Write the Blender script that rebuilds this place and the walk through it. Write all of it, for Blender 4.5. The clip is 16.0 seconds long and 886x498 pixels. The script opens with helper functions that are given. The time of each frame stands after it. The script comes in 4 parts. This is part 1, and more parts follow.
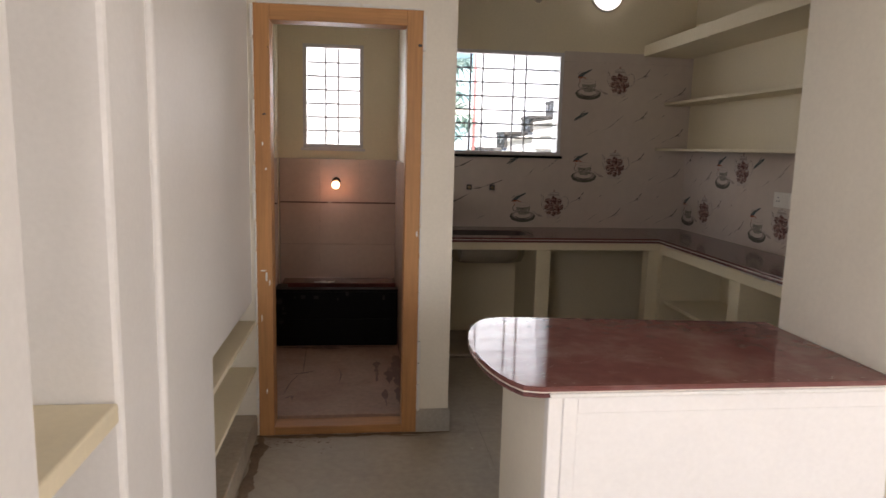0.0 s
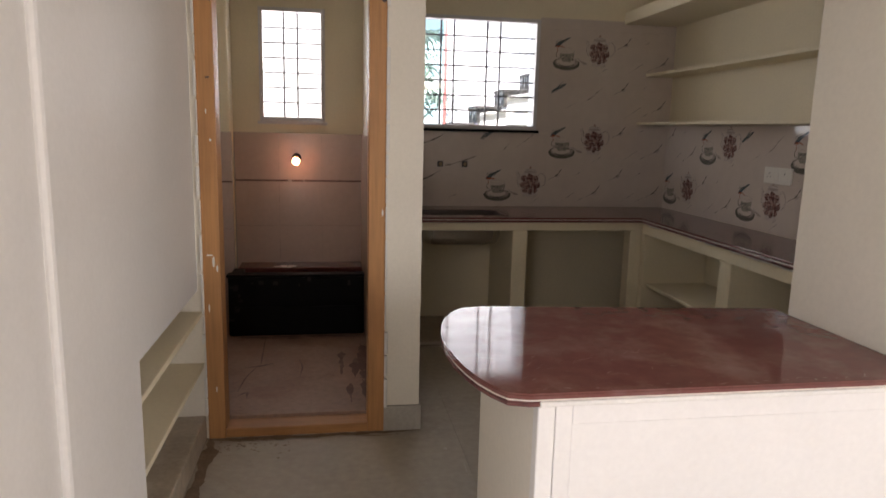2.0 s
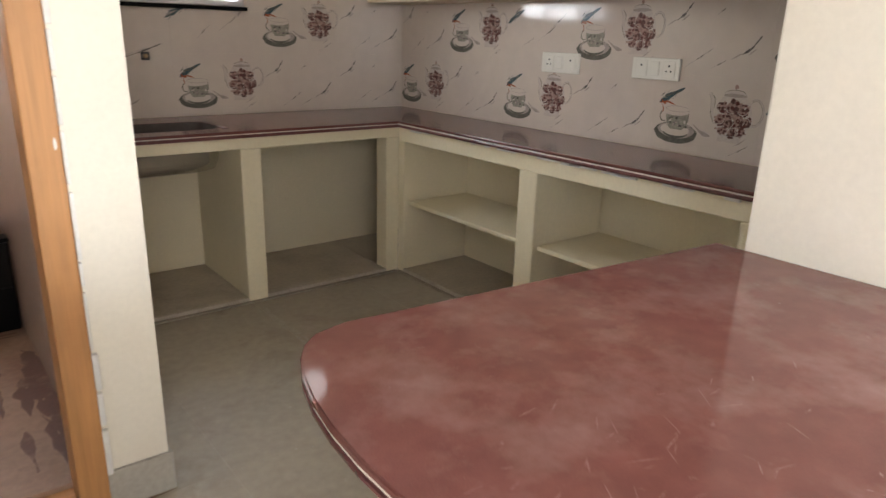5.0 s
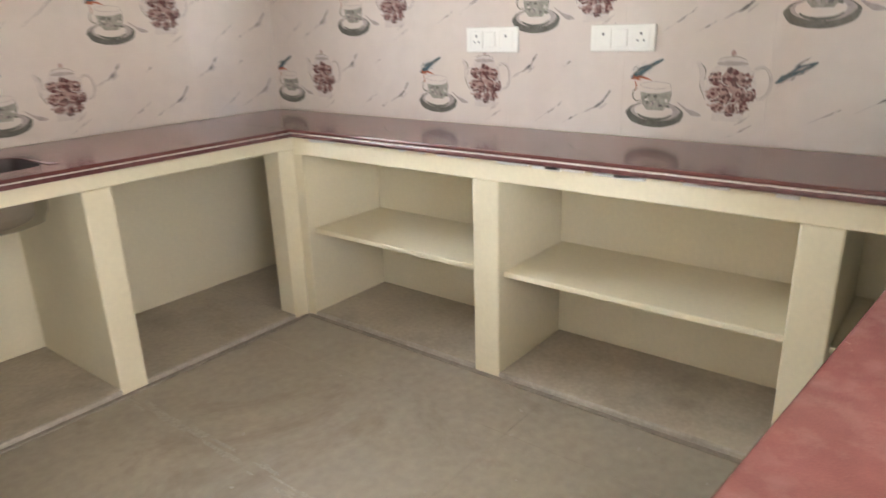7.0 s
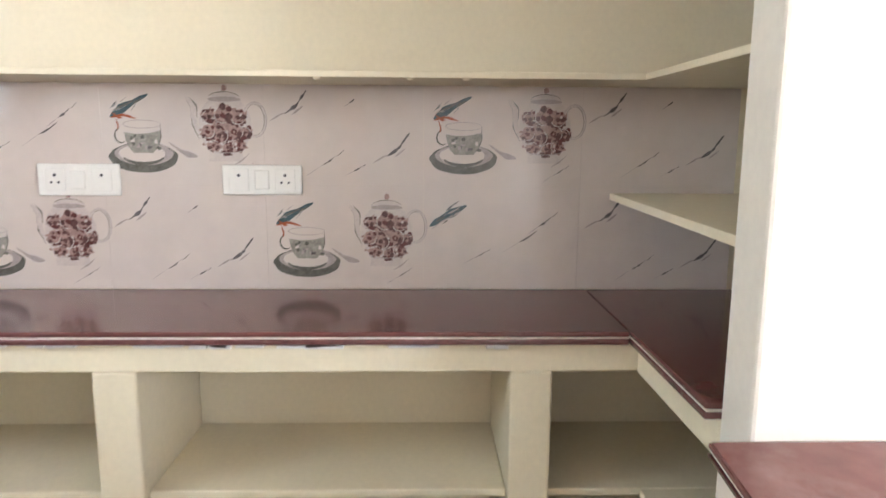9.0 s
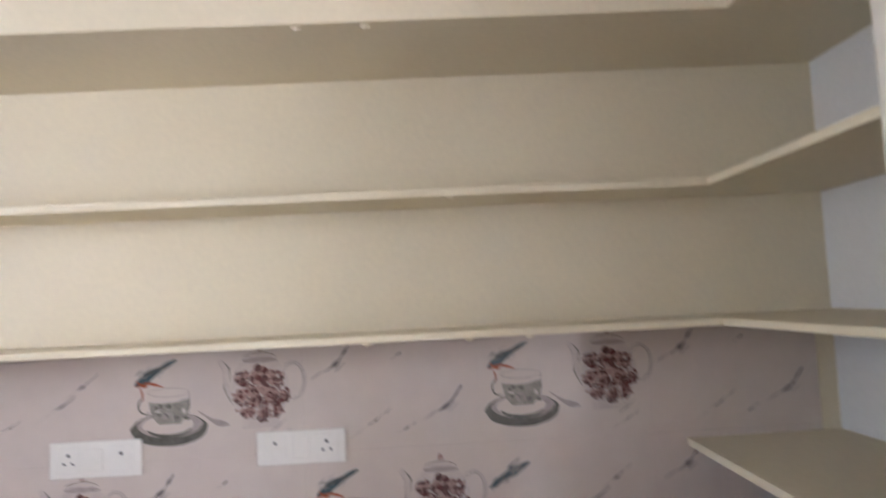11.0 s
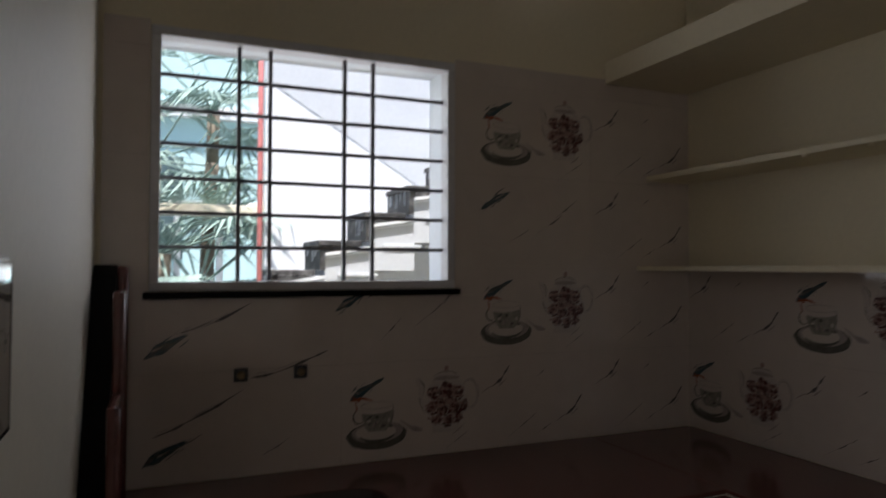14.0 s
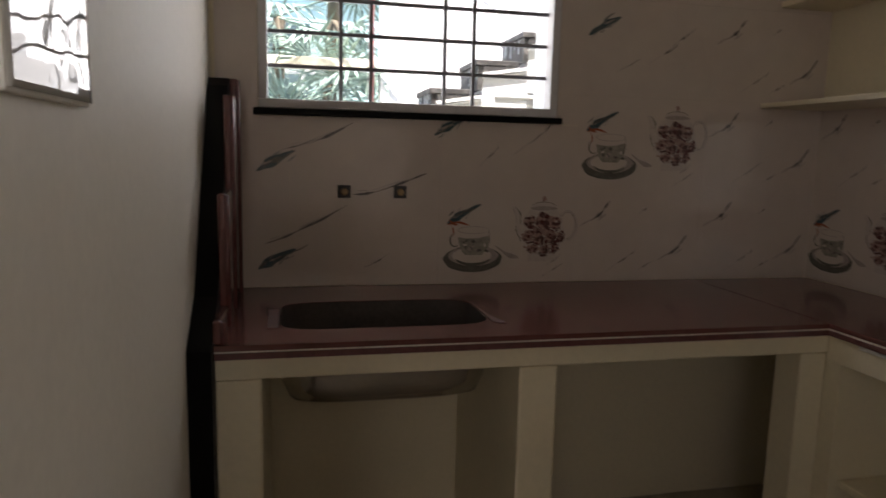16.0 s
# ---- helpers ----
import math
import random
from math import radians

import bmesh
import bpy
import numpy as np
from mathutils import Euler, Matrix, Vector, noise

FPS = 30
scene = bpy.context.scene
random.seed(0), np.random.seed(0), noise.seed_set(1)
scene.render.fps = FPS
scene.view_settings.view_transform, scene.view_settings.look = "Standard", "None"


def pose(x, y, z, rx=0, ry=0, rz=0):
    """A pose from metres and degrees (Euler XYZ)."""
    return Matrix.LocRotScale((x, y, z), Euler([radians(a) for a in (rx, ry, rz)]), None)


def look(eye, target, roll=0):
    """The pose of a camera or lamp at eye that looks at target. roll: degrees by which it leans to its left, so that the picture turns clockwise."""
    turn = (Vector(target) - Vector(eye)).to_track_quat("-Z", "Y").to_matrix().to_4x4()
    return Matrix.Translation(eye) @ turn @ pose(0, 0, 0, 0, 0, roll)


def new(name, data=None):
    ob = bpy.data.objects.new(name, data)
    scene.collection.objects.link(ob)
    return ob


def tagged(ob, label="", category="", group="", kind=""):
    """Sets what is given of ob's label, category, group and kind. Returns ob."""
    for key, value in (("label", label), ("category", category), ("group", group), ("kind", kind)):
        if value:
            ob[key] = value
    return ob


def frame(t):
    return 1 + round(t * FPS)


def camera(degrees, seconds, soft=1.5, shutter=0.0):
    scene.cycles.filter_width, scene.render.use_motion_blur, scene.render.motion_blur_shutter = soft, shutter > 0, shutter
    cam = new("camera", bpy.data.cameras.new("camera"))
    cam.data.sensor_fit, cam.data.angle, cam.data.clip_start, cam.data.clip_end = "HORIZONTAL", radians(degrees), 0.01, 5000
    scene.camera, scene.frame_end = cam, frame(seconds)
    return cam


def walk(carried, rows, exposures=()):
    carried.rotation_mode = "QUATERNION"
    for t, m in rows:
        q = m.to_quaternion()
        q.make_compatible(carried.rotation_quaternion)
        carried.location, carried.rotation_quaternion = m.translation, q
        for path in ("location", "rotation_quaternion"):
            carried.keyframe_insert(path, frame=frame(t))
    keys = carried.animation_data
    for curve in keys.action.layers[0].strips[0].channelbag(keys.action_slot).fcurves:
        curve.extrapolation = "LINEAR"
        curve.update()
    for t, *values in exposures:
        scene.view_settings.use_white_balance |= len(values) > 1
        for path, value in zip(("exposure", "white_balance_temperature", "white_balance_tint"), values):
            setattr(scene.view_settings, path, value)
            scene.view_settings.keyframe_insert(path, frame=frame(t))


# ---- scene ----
cam = camera(66.4, 16.0, shutter=0.5)

PATH = [
    (0, (-2.61, -5.277, 1.485), (-2.371, -3.314, 1.187), 1.4),
    (0.5, (-2.517, -5.324, 1.479), (-2.255, -3.361, 1.201), 1.9),
    (1, (-2.434, -5.316, 1.448), (-2.24, -3.344, 1.173), 2.1),
    (1.5, (-2.493, -5.153, 1.449), (-2.237, -3.185, 1.203), 2.3),
    (2, (-2.56, -4.953, 1.43), (-2.237, -3.011, 1.081), 1.4),
    (2.5, (-2.541, -4.753, 1.396), (-2.222, -2.823, 0.98), 1.5),
    (3, (-2.504, -4.526, 1.378), (-2.116, -2.63, 0.874), 0.4),
    (3.5, (-2.542, -4.307, 1.343), (-1.785, -2.517, 0.871), 2.0),
    (4, (-2.61, -4.106, 1.335), (-1.617, -2.438, 0.848), 2.0),
    (4.2, (-2.625, -4.038, 1.33), (-1.605, -2.412, 0.777), 2.0),
    (6.3, (-2.487, -3.257, 1.321), (-1.093, -1.939, 0.755), 2.0),
    (6.5, (-2.454, -3.184, 1.315), (-1.067, -1.856, 0.755), 1.4),
    (7, (-2.364, -2.972, 1.285), (-0.88, -1.791, 0.647), -1.8),
    (7.5, (-2.305, -2.808, 1.275), (-0.664, -1.887, 0.598), -0.5),
    (8, (-2.286, -2.585, 1.303), (-0.427, -2.154, 0.716), 0.3),
    (8.2, (-2.265, -2.53, 1.306), (-0.346, -2.302, 0.8), 1.7),
    (10.3, (-1.898, -2.345, 1.493), (0.085, -2.574, 1.361), -3.0),
    (10.5, (-1.903, -2.312, 1.521), (0.081, -2.562, 1.477), -3.9),
    (11, (-1.915, -2.278, 1.598), (0.079, -2.355, 1.742), -2.8),
    (11.5, (-1.937, -2.254, 1.629), (0.013, -1.945, 1.914), -2.7),
    (12, (-1.952, -2.225, 1.645), (-0.114, -1.479, 1.905), -2.9),
    (12.5, (-1.957, -2.241, 1.658), (-0.343, -1.074, 1.88), -1.3),
    (13, (-1.995, -2.262, 1.625), (-0.69, -0.762, 1.814), -1.8),
    (13.5, (-2.01, -2.24, 1.567), (-1.065, -0.493, 1.704), -1.1),
    (14, (-2.022, -2.17, 1.51), (-1.236, -0.326, 1.564), 0.1),
    (14.5, (-2.04, -2.12, 1.43), (-1.455, -0.197, 1.336), 2.8),
    (15, (-1.987, -2.142, 1.389), (-1.636, -0.179, 1.238), 2.8),
    (15.5, (-1.951, -2.189, 1.344), (-1.635, -0.229, 1.104), 2.1),
    (16, (-1.938, -2.218, 1.315), (-1.504, -0.286, 1.029), 1.4),
]
EXPOSURES = [
    (0, 2.3, 6800, 18), (2, 2.3, 6800, 18), (3, 2.6, 6900, 19), (3.5, 3.05, 6900, 19), (4.2, 3.3, 6700, 15), (6.3, 4.7, 6150, 11), (8.2, 5.0, 6050, 11), (10.3, 4.35, 5700, 19), (10.7, 4.35, 5650, 19),
    (11.4, 4.15, 5850, 20), (12, 4.05, 5950, 20), (12.6, 3.6, 6000, 19), (13.1, 3.05, 6200, 17), (13.5, 1.8, 6200, 15), (13.9, 1.0, 6400, 15), (14.5, 0.9, 6500, 11), (15, 0.9, 6700, 14), (15.5, 1.1, 7000, 17), (15.75, 1.6, 7100, 18), (16, 1.98, 7000, 18),
]
walk(cam, [(t, look(e, g, r)) for t, e, g, r in PATH], EXPOSURES)

# ---- light ----
world = bpy.data.worlds.new("sky")
scene.world = world
world.use_nodes = True
wn = world.node_tree
sky = wn.nodes.new("ShaderNodeTexSky")
sky.sky_type = "NISHITA"
sky.sun_disc = False
sky.sun_elevation = radians(70)
sky.sun_rotation = radians(190)
bg = wn.nodes["Background"]
bg.inputs["Strength"].default_value = 0.1
wn.links.new(sky.outputs["Color"], bg.inputs["Color"])

sun_data = bpy.data.lights.new("sun", "SUN")
sun_data.energy, sun_data.angle, sun_data.color = 4.6, radians(1.5), (1.0, 0.965, 0.91)
sun = new("sun", sun_data)
sun.matrix_world = look((-0.5, -2.7, 8), (0, 0, 0))


def window_light(name, x, y, z, w, h, towards, watts, colour):
    """Sky light that enters through an opening."""
    d = bpy.data.lights.new(name, "AREA")
    d.shape, d.size, d.size_y, d.energy, d.color = "RECTANGLE", w, h, watts, colour
    ob = new(name, d)
    ob.matrix_world = look((x, y, z), towards)
    return ob


SKYLIGHT = (0.93, 0.97, 1.0)
DAYWARM = (1.0, 0.975, 0.945)
window_light("kitchen_window_light", -1.56, 0.26, 1.84, 0.9, 0.75, (-1.56, -2.0, 1.4), 0.9, SKYLIGHT)
window_light("wash_window_light", -2.84, 0.26, 1.83, 0.44, 0.7, (-2.84, -2.0, 1.0), 1.7, SKYLIGHT)
window_light("living_window_light", 1.25, -7.96, 1.5, 2.4, 1.9, (-1.8, -3.4, 0.8), 25, DAYWARM)
window_light("side_opening_light", -3.18, -5.17, 1.33, 1.0, 1.9, (-0.9, -3.3, 1.1), 3.2, DAYWARM)


# ---- materials ----
def mat(name, col, rough=0.6, var=0.12, scale=6.0, fine=90.0, bump=0.0, metal=0.0, coat=0.0, spec=0.5, stain=None, stain_scale=1.5, stain_amt=0.5, grime=None, fleck=None, grain=None):
    """Painted or mineral surface: two scales of variation, an optional stain colour and fine relief."""
    m = bpy.data.materials.new(name)
    m.use_nodes = True
    nt = m.node_tree
    b = nt.nodes["Principled BSDF"]
    tc = nt.nodes.new("ShaderNodeTexCoord")
    geo = nt.nodes.new("ShaderNodeNewGeometry")
    n1 = nt.nodes.new("ShaderNodeTexNoise")
    n1.inputs["Scale"].default_value, n1.inputs["Detail"].default_value = scale, 5
    n2 = nt.nodes.new("ShaderNodeTexNoise")
    n2.inputs["Scale"].default_value, n2.inputs["Detail"].default_value = fine, 3
    for n in (n1, n2):
        if grain:
            st = nt.nodes.new("ShaderNodeVectorMath")
            st.operation = "MULTIPLY"
            st.inputs[1].default_value = grain
            nt.links.new(geo.outputs["Position"], st.inputs[0])
            nt.links.new(st.outputs[0], n.inputs["Vector"])
        else:
            nt.links.new(geo.outputs["Position"], n.inputs["Vector"])
    add = nt.nodes.new("ShaderNodeMath")
    add.operation = "ADD"
    nt.links.new(n1.outputs["Fac"], add.inputs[0])
    nt.links.new(n2.outputs["Fac"], add.inputs[1])
    mr = nt.nodes.new("ShaderNodeMapRange")
    mr.inputs["From Min"].default_value, mr.inputs["From Max"].default_value = 0.6, 1.4
    nt.links.new(add.outputs[0], mr.inputs["Value"])
    ramp = nt.nodes.new("ShaderNodeMix")
    ramp.data_type = "RGBA"
    ramp.inputs["A"].default_value = (*[c * (1 - var) for c in col], 1)
    ramp.inputs["B"].default_value = (*[min(1, c * (1 + var)) for c in col], 1)
    nt.links.new(mr.outputs["Result"], ramp.inputs["Factor"])
    out = ramp.outputs["Result"]
    if stain:
        n3 = nt.nodes.new("ShaderNodeTexNoise")
        n3.inputs["Scale"].default_value, n3.inputs["Detail"].default_value, n3.inputs["Roughness"].default_value = stain_scale, 8, 0.65
        nt.links.new(geo.outputs["Position"], n3.inputs["Vector"])
        r3 = nt.nodes.new("ShaderNodeMapRange")
        r3.inputs["From Min"].default_value, r3.inputs["From Max"].default_value = 0.48, 0.72
        r3.inputs["To Max"].default_value = stain_amt
        nt.links.new(n3.outputs["Fac"], r3.inputs["Value"])
        mx = nt.nodes.new("ShaderNodeMix")
        mx.data_type = "RGBA"
        mx.inputs["B"].default_value = (*stain, 1)
        nt.links.new(out, mx.inputs["A"])
        nt.links.new(r3.outputs["Result"], mx.inputs["Factor"])
        out = mx.outputs["Result"]
    for extra, size, lo, hi, amt in ((grime, 1.1, 0.56, 0.74, 0.75), (fleck, 38.0, 0.66, 0.74, 0.6)):
        if not extra:
            continue
        n4 = nt.nodes.new("ShaderNodeTexNoise")
        n4.inputs["Scale"].default_value, n4.inputs["Detail"].default_value, n4.inputs["Roughness"].default_value, n4.inputs["Distortion"].default_value = size, 7, 0.7, 0.6
        off = nt.nodes.new("ShaderNodeVectorMath")
        off.operation = "ADD"
        off.inputs[1].default_value = (7.3, 2.9, 4.1)
        nt.links.new(geo.outputs["Position"], off.inputs[0])
        nt.links.new(off.outputs[0], n4.inputs["Vector"])
        r4 = nt.nodes.new("ShaderNodeMapRange")
        r4.inputs["From Min"].default_value, r4.inputs["From Max"].default_value, r4.inputs["To Max"].default_value = lo, hi, amt
        nt.links.new(n4.outputs["Fac"], r4.inputs["Value"])
        m4 = nt.nodes.new("ShaderNodeMix")
        m4.data_type = "RGBA"
        m4.inputs["B"].default_value = (*extra, 1)
        nt.links.new(out, m4.inputs["A"])
        nt.links.new(r4.outputs["Result"], m4.inputs["Factor"])
        out = m4.outputs["Result"]
    nt.links.new(out, b.inputs["Base Color"])
    rr = nt.nodes.new("ShaderNodeMapRange")
    rr.inputs["To Min"].default_value, rr.inputs["To Max"].default_value = max(0.02, rough * 0.85), min(1, rough * 1.15)
    nt.links.new(n1.outputs["Fac"], rr.inputs["Value"])
    nt.links.new(rr.outputs["Result"], b.inputs["Roughness"])
    b.inputs["Metallic"].default_value = metal
    b.inputs["Coat Weight"].default_value = coat
    b.inputs["Specular IOR Level"].default_value = spec
    if bump:
        bp = nt.nodes.new("ShaderNodeBump")
        bp.inputs["Strength"].default_value, bp.inputs["Distance"].default_value = bump, 0.004
        nt.links.new(add.outputs[0], bp.inputs["Height"])
        nt.links.new(bp.outputs["Normal"], b.inputs["Normal"])
    return m


def glow(name, col, strength):
    m = bpy.data.materials.new(name)
    m.use_nodes = True
    b = m.node_tree.nodes["Principled BSDF"]
    b.inputs["Base Color"].default_value = (0.9, 0.9, 0.9, 1)
    b.inputs["Emission Color"].default_value = (*col, 1)
    b.inputs["Emission Strength"].default_value = strength
    return m


CREAM = mat("cream_paint", (0.77, 0.682, 0.495), 0.55, 0.05, 3.0, 60, 0.12, stain=(0.68, 0.59, 0.43), stain_scale=1.2, stain_amt=0.25)
OFFWHITE = mat("off_white_paint", (0.775, 0.725, 0.625), 0.55, 0.05, 3.0, 60, 0.12, stain=(0.69, 0.63, 0.52), stain_scale=1.2, stain_amt=0.25)
WHITE = mat("white_paint", (0.80, 0.78, 0.75), 0.5, 0.04, 3.0, 70, 0.12, stain=(0.70, 0.66, 0.60), stain_scale=1.4, stain_amt=0.2)
PUTTY = mat("white_putty", (0.74, 0.72, 0.68), 0.7, 0.08, 8, 90, 0.3)
GRANITE = mat("red_granite", (0.125, 0.043, 0.037), 0.17, 0.3, 22, 500, 0.0, coat=0.15, stain=(0.19, 0.09, 0.078), stain_scale=2.2, stain_amt=0.4)
POLISHED = mat("polished_red_granite", (0.172, 0.066, 0.057), 0.065, 0.2, 22, 500, 0.0, spec=0.24, stain=(0.27, 0.155, 0.137), stain_scale=6, stain_amt=0.7, fleck=(0.33, 0.215, 0.19))
GRANITE_EDGE = mat("red_granite_edge", (0.13, 0.05, 0.047), 0.25, 0.4, 40, 260, 0.05, coat=0.2)
BLACKSTONE = mat("black_stone", (0.005, 0.0045, 0.0045), 0.35, 0.3, 20, 200, 0.0, spec=0.09)
FILLER = mat("white_filler", (0.72, 0.66, 0.58), 0.7, 0.15, 30, 120, 0.2)
FLOOR = mat("stone_floor", (0.375, 0.318, 0.245), 0.5, 0.16, 2.2, 26, 0.05, stain=(0.42, 0.385, 0.315), stain_scale=0.9, stain_amt=0.75, spec=0.35, grime=(0.2, 0.14, 0.09), fleck=(0.5, 0.47, 0.42))
WASHFLOOR = mat("wash_floor", (0.31, 0.2, 0.14), 0.55, 0.22, 3.0, 40, 0.05, stain=(0.22, 0.1, 0.065), stain_scale=2.6, stain_amt=0.8, grime=(0.15, 0.06, 0.04))
SHELFFLOOR = mat("cabinet_floor_stone", (0.47, 0.395, 0.3), 0.5, 0.18, 4.0, 50, 0.06, stain=(0.2, 0.15, 0.1), stain_scale=2.5, stain_amt=0.6, grime=(0.42, 0.36, 0.29))
TILE = mat("marble_tile", (0.625, 0.538, 0.47), 0.09, 0.05, 1.6, 14, 0.0, coat=0.3, stain=(0.53, 0.44, 0.40), stain_scale=2.0, stain_amt=0.5)
DADO = mat("wash_tile", (0.56, 0.43, 0.36), 0.2, 0.06, 2.0, 30, 0.0, coat=0.1)
GROUT = mat("grout", (0.42, 0.36, 0.32), 0.9, 0.12, 20, 120, 0.2)
WOOD = mat("door_wood", (0.44, 0.215, 0.08), 0.5, 0.22, 22, 90, 0.15, stain=(0.29, 0.12, 0.045), stain_scale=3, stain_amt=0.45, grain=(1, 1, 0.05))
WOOD_FLAT = mat("door_wood_level", (0.44, 0.215, 0.08), 0.5, 0.22, 22, 90, 0.15, stain=(0.29, 0.12, 0.045), stain_scale=3, stain_amt=0.45, grain=(0.05, 1, 1))
STEEL = mat("stainless_steel", (0.55, 0.53, 0.5), 0.13, 0.08, 10, 100, 0.0, metal=1.0)
FRAMEPAINT = mat("grey_window_paint", (0.62, 0.60, 0.60), 0.45, 0.08, 8, 60, 0.05)
BARS = mat("grill_iron", (0.22, 0.22, 0.235), 0.5, 0.15, 15, 90, 0.1, metal=0.2)
PLASTIC = mat("white_plastic", (0.80, 0.77, 0.70), 0.25, 0.03, 6, 50, 0.0)
GLOSSWHITE = mat("gloss_white_plate", (0.5, 0.49, 0.46), 0.03, 0.03, 6, 50, 0.0, coat=1.0, spec=1.0)
DARKPLASTIC = mat("dark_plastic", (0.05, 0.045, 0.045), 0.4, 0.1, 10, 60)
LAMPGLOW = glow("lamp_glow", (1.0, 0.98, 0.95), 0.38)
BULBGLOW = glow("bulb_glow", (1.0, 0.42, 0.2), 3.0)
GREY_INK = mat("ink_grey_green", (0.125, 0.12, 0.098), 0.12, 0.35, 60, 200)
LIGHT_INK = mat("ink_cup_grey", (0.29, 0.27, 0.225), 0.12, 0.35, 60, 200)
RED_INK = mat("ink_rose", (0.115, 0.058, 0.052), 0.12, 0.6, 90, 240)
PINK_INK = mat("ink_pink", (0.34, 0.22, 0.19), 0.12, 0.4, 90, 240)
TEAL_INK = mat("ink_teal", (0.06, 0.095, 0.105), 0.12, 0.5, 60, 200)
ORANGE_INK = mat("ink_rust", (0.33, 0.09, 0.04), 0.12, 0.3, 60, 200)
VEIN_INK = mat("ink_vein", (0.13, 0.115, 0.11), 0.12, 0.5, 80, 200)
PALE_VEIN = mat("ink_pale_vein", (0.38, 0.32, 0.29), 0.12, 0.2, 80, 200)
OUTWALL = mat("outside_white_wall", (0.77, 0.80, 0.82), 0.8, 0.05, 2, 40, 0.1)
OUTGREY = mat("outside_grey_stair_and_shade", (0.55, 0.58, 0.61), 0.8, 0.06, 3, 40, 0.1)
TEALWALL = mat("outside_teal_wall", (0.5, 0.72, 0.74), 0.8, 0.06, 2, 40, 0.1)
REDPIPE = mat("red_pipe_paint", (0.55, 0.2, 0.2), 0.5, 0.15, 6, 60)
LEAF = mat("palm_leaf", (0.26, 0.37, 0.33), 0.5, 0.3, 8, 60)
TRUNK = mat("palm_trunk", (0.2, 0.17, 0.13), 0.9, 0.25, 12, 80, 0.5)
GROUND = mat("outside_ground", (0.3, 0.27, 0.22), 0.9, 0.2, 1, 20, 0.3)


# ---- mesh helpers ----
def add_box(bm, x0, x1, y0, y1, z0, z1, bevel=0.0, slot=0):
    vs = [bm.verts.new(p) for p in ((x0, y0, z0), (x1, y0, z0), (x1, y1, z0), (x0, y1, z0), (x0, y0, z1), (x1, y0, z1), (x1, y1, z1), (x0, y1, z1))]
    fs = [bm.faces.new([vs[i] for i in f]) for f in ((0, 3, 2, 1), (4, 5, 6, 7), (0, 1, 5, 4), (1, 2, 6, 5), (2, 3, 7, 6), (3, 0, 4, 7))]
    for f in fs:
        f.material_index = slot
    if bevel:
        es = list({e for f in fs for e in f.edges})
        bmesh.ops.bevel(bm, geom=es, offset=bevel, segments=2, affect="EDGES", profile=0.5)
    return bm


def box(x0, x1, y0, y1, z0, z1, bevel=0.0):
    return add_box(bmesh.new(), x0, x1, y0, y1, z0, z1, bevel)


def add_prism(bm, outline, lo, hi, axis="z", slot=0):
    """An outline in the plane across the axis, pushed from lo to hi."""
    def place(a, b, c):
        return {"z": (a, b, c), "x": (c, a, b), "y": (a, c, b)}[axis]
    bot = [bm.verts.new(place(a, b, lo)) for a, b in outline]
    top = [bm.verts.new(place(a, b, hi)) for a, b in outline]
    fs = [bm.faces.new(bot[::-1]), bm.faces.new(top)]
    n = len(outline)
    for i in range(n):
        fs.append(bm.faces.new((bot[i], bot[(i + 1) % n], top[(i + 1) % n], top[i])))
    for f in fs:
        f.material_index = slot
    bmesh.ops.recalc_face_normals(bm, faces=fs)
    return bm


def prism(outline, lo, hi, axis="z"):
    return add_prism(bmesh.new(), outline, lo, hi, axis)


def add_tube(bm, p, q, r, sides=8, slot=0):
    p, q = Vector(p), Vector(q)
    m = Matrix.Translation((p + q) / 2) @ (q - p).to_track_quat("Z", "Y").to_matrix().to_4x4()
    made = bmesh.ops.create_cone(bm, cap_ends=True, segments=sides, radius1=r, radius2=r, depth=(q - p).length, matrix=m)
    for v in made["verts"]:
        for f in v.link_faces:
            f.material_index = slot
            f.smooth = len(f.verts) == 4
    return bm


def lathe(profile, segs=32, centre=(0, 0, 0), axis="z"):
    """A profile of (radius, height) turned round an axis."""
    bm = bmesh.new()
    rings = []
    for r, h in profile:
        ring = []
        for i in range(segs):
            a = 2 * math.pi * i / segs
            u, v = r * math.cos(a), r * math.sin(a)
            p = {"z": (u, v, h), "y": (u, h, v), "x": (h, u, v)}[axis]
            ring.append(bm.verts.new(Vector(p) + Vector(centre)))
        rings.append(ring)
    for a, b in zip(rings, rings[1:]):
        for i in range(segs):
            bm.faces.new((a[i], a[(i + 1) % segs], b[(i + 1) % segs], b[i])).smooth = True
    bm.faces.new(rings[0][::-1])
    bm.faces.new(rings[-1])
    bmesh.ops.recalc_face_normals(bm, faces=bm.faces)
    return bm


def mesh_of(name, bm, materials):
    me = bpy.data.meshes.new(name)
    bm.to_mesh(me)
    bm.free()
    for m in materials if isinstance(materials, (list, tuple)) else [materials]:
        me.materials.append(m)
    return me


def part(name, bm, material, parent, label=""):
    ob = new(name, mesh_of(name, bm, material))
    ob.parent = parent
    return tagged(ob, label)


def thing(name, bm, material, label, category, group="", kind=""):
    return tagged(new(name, mesh_of(name, bm, material)), label, category, group, kind)


def base(name, x, y, z, label, category, group="", kind=""):
    ob = tagged(new(name), label, category, group, kind)
    ob.location = (x, y, z)
    return ob


def child(name, bm, material, parent, label=""):
    """A part given in world places under an Empty that stands at its base."""
    bmesh.ops.translate(bm, verts=bm.verts, vec=-parent.location)
    return part(name, bm, material, parent, label)


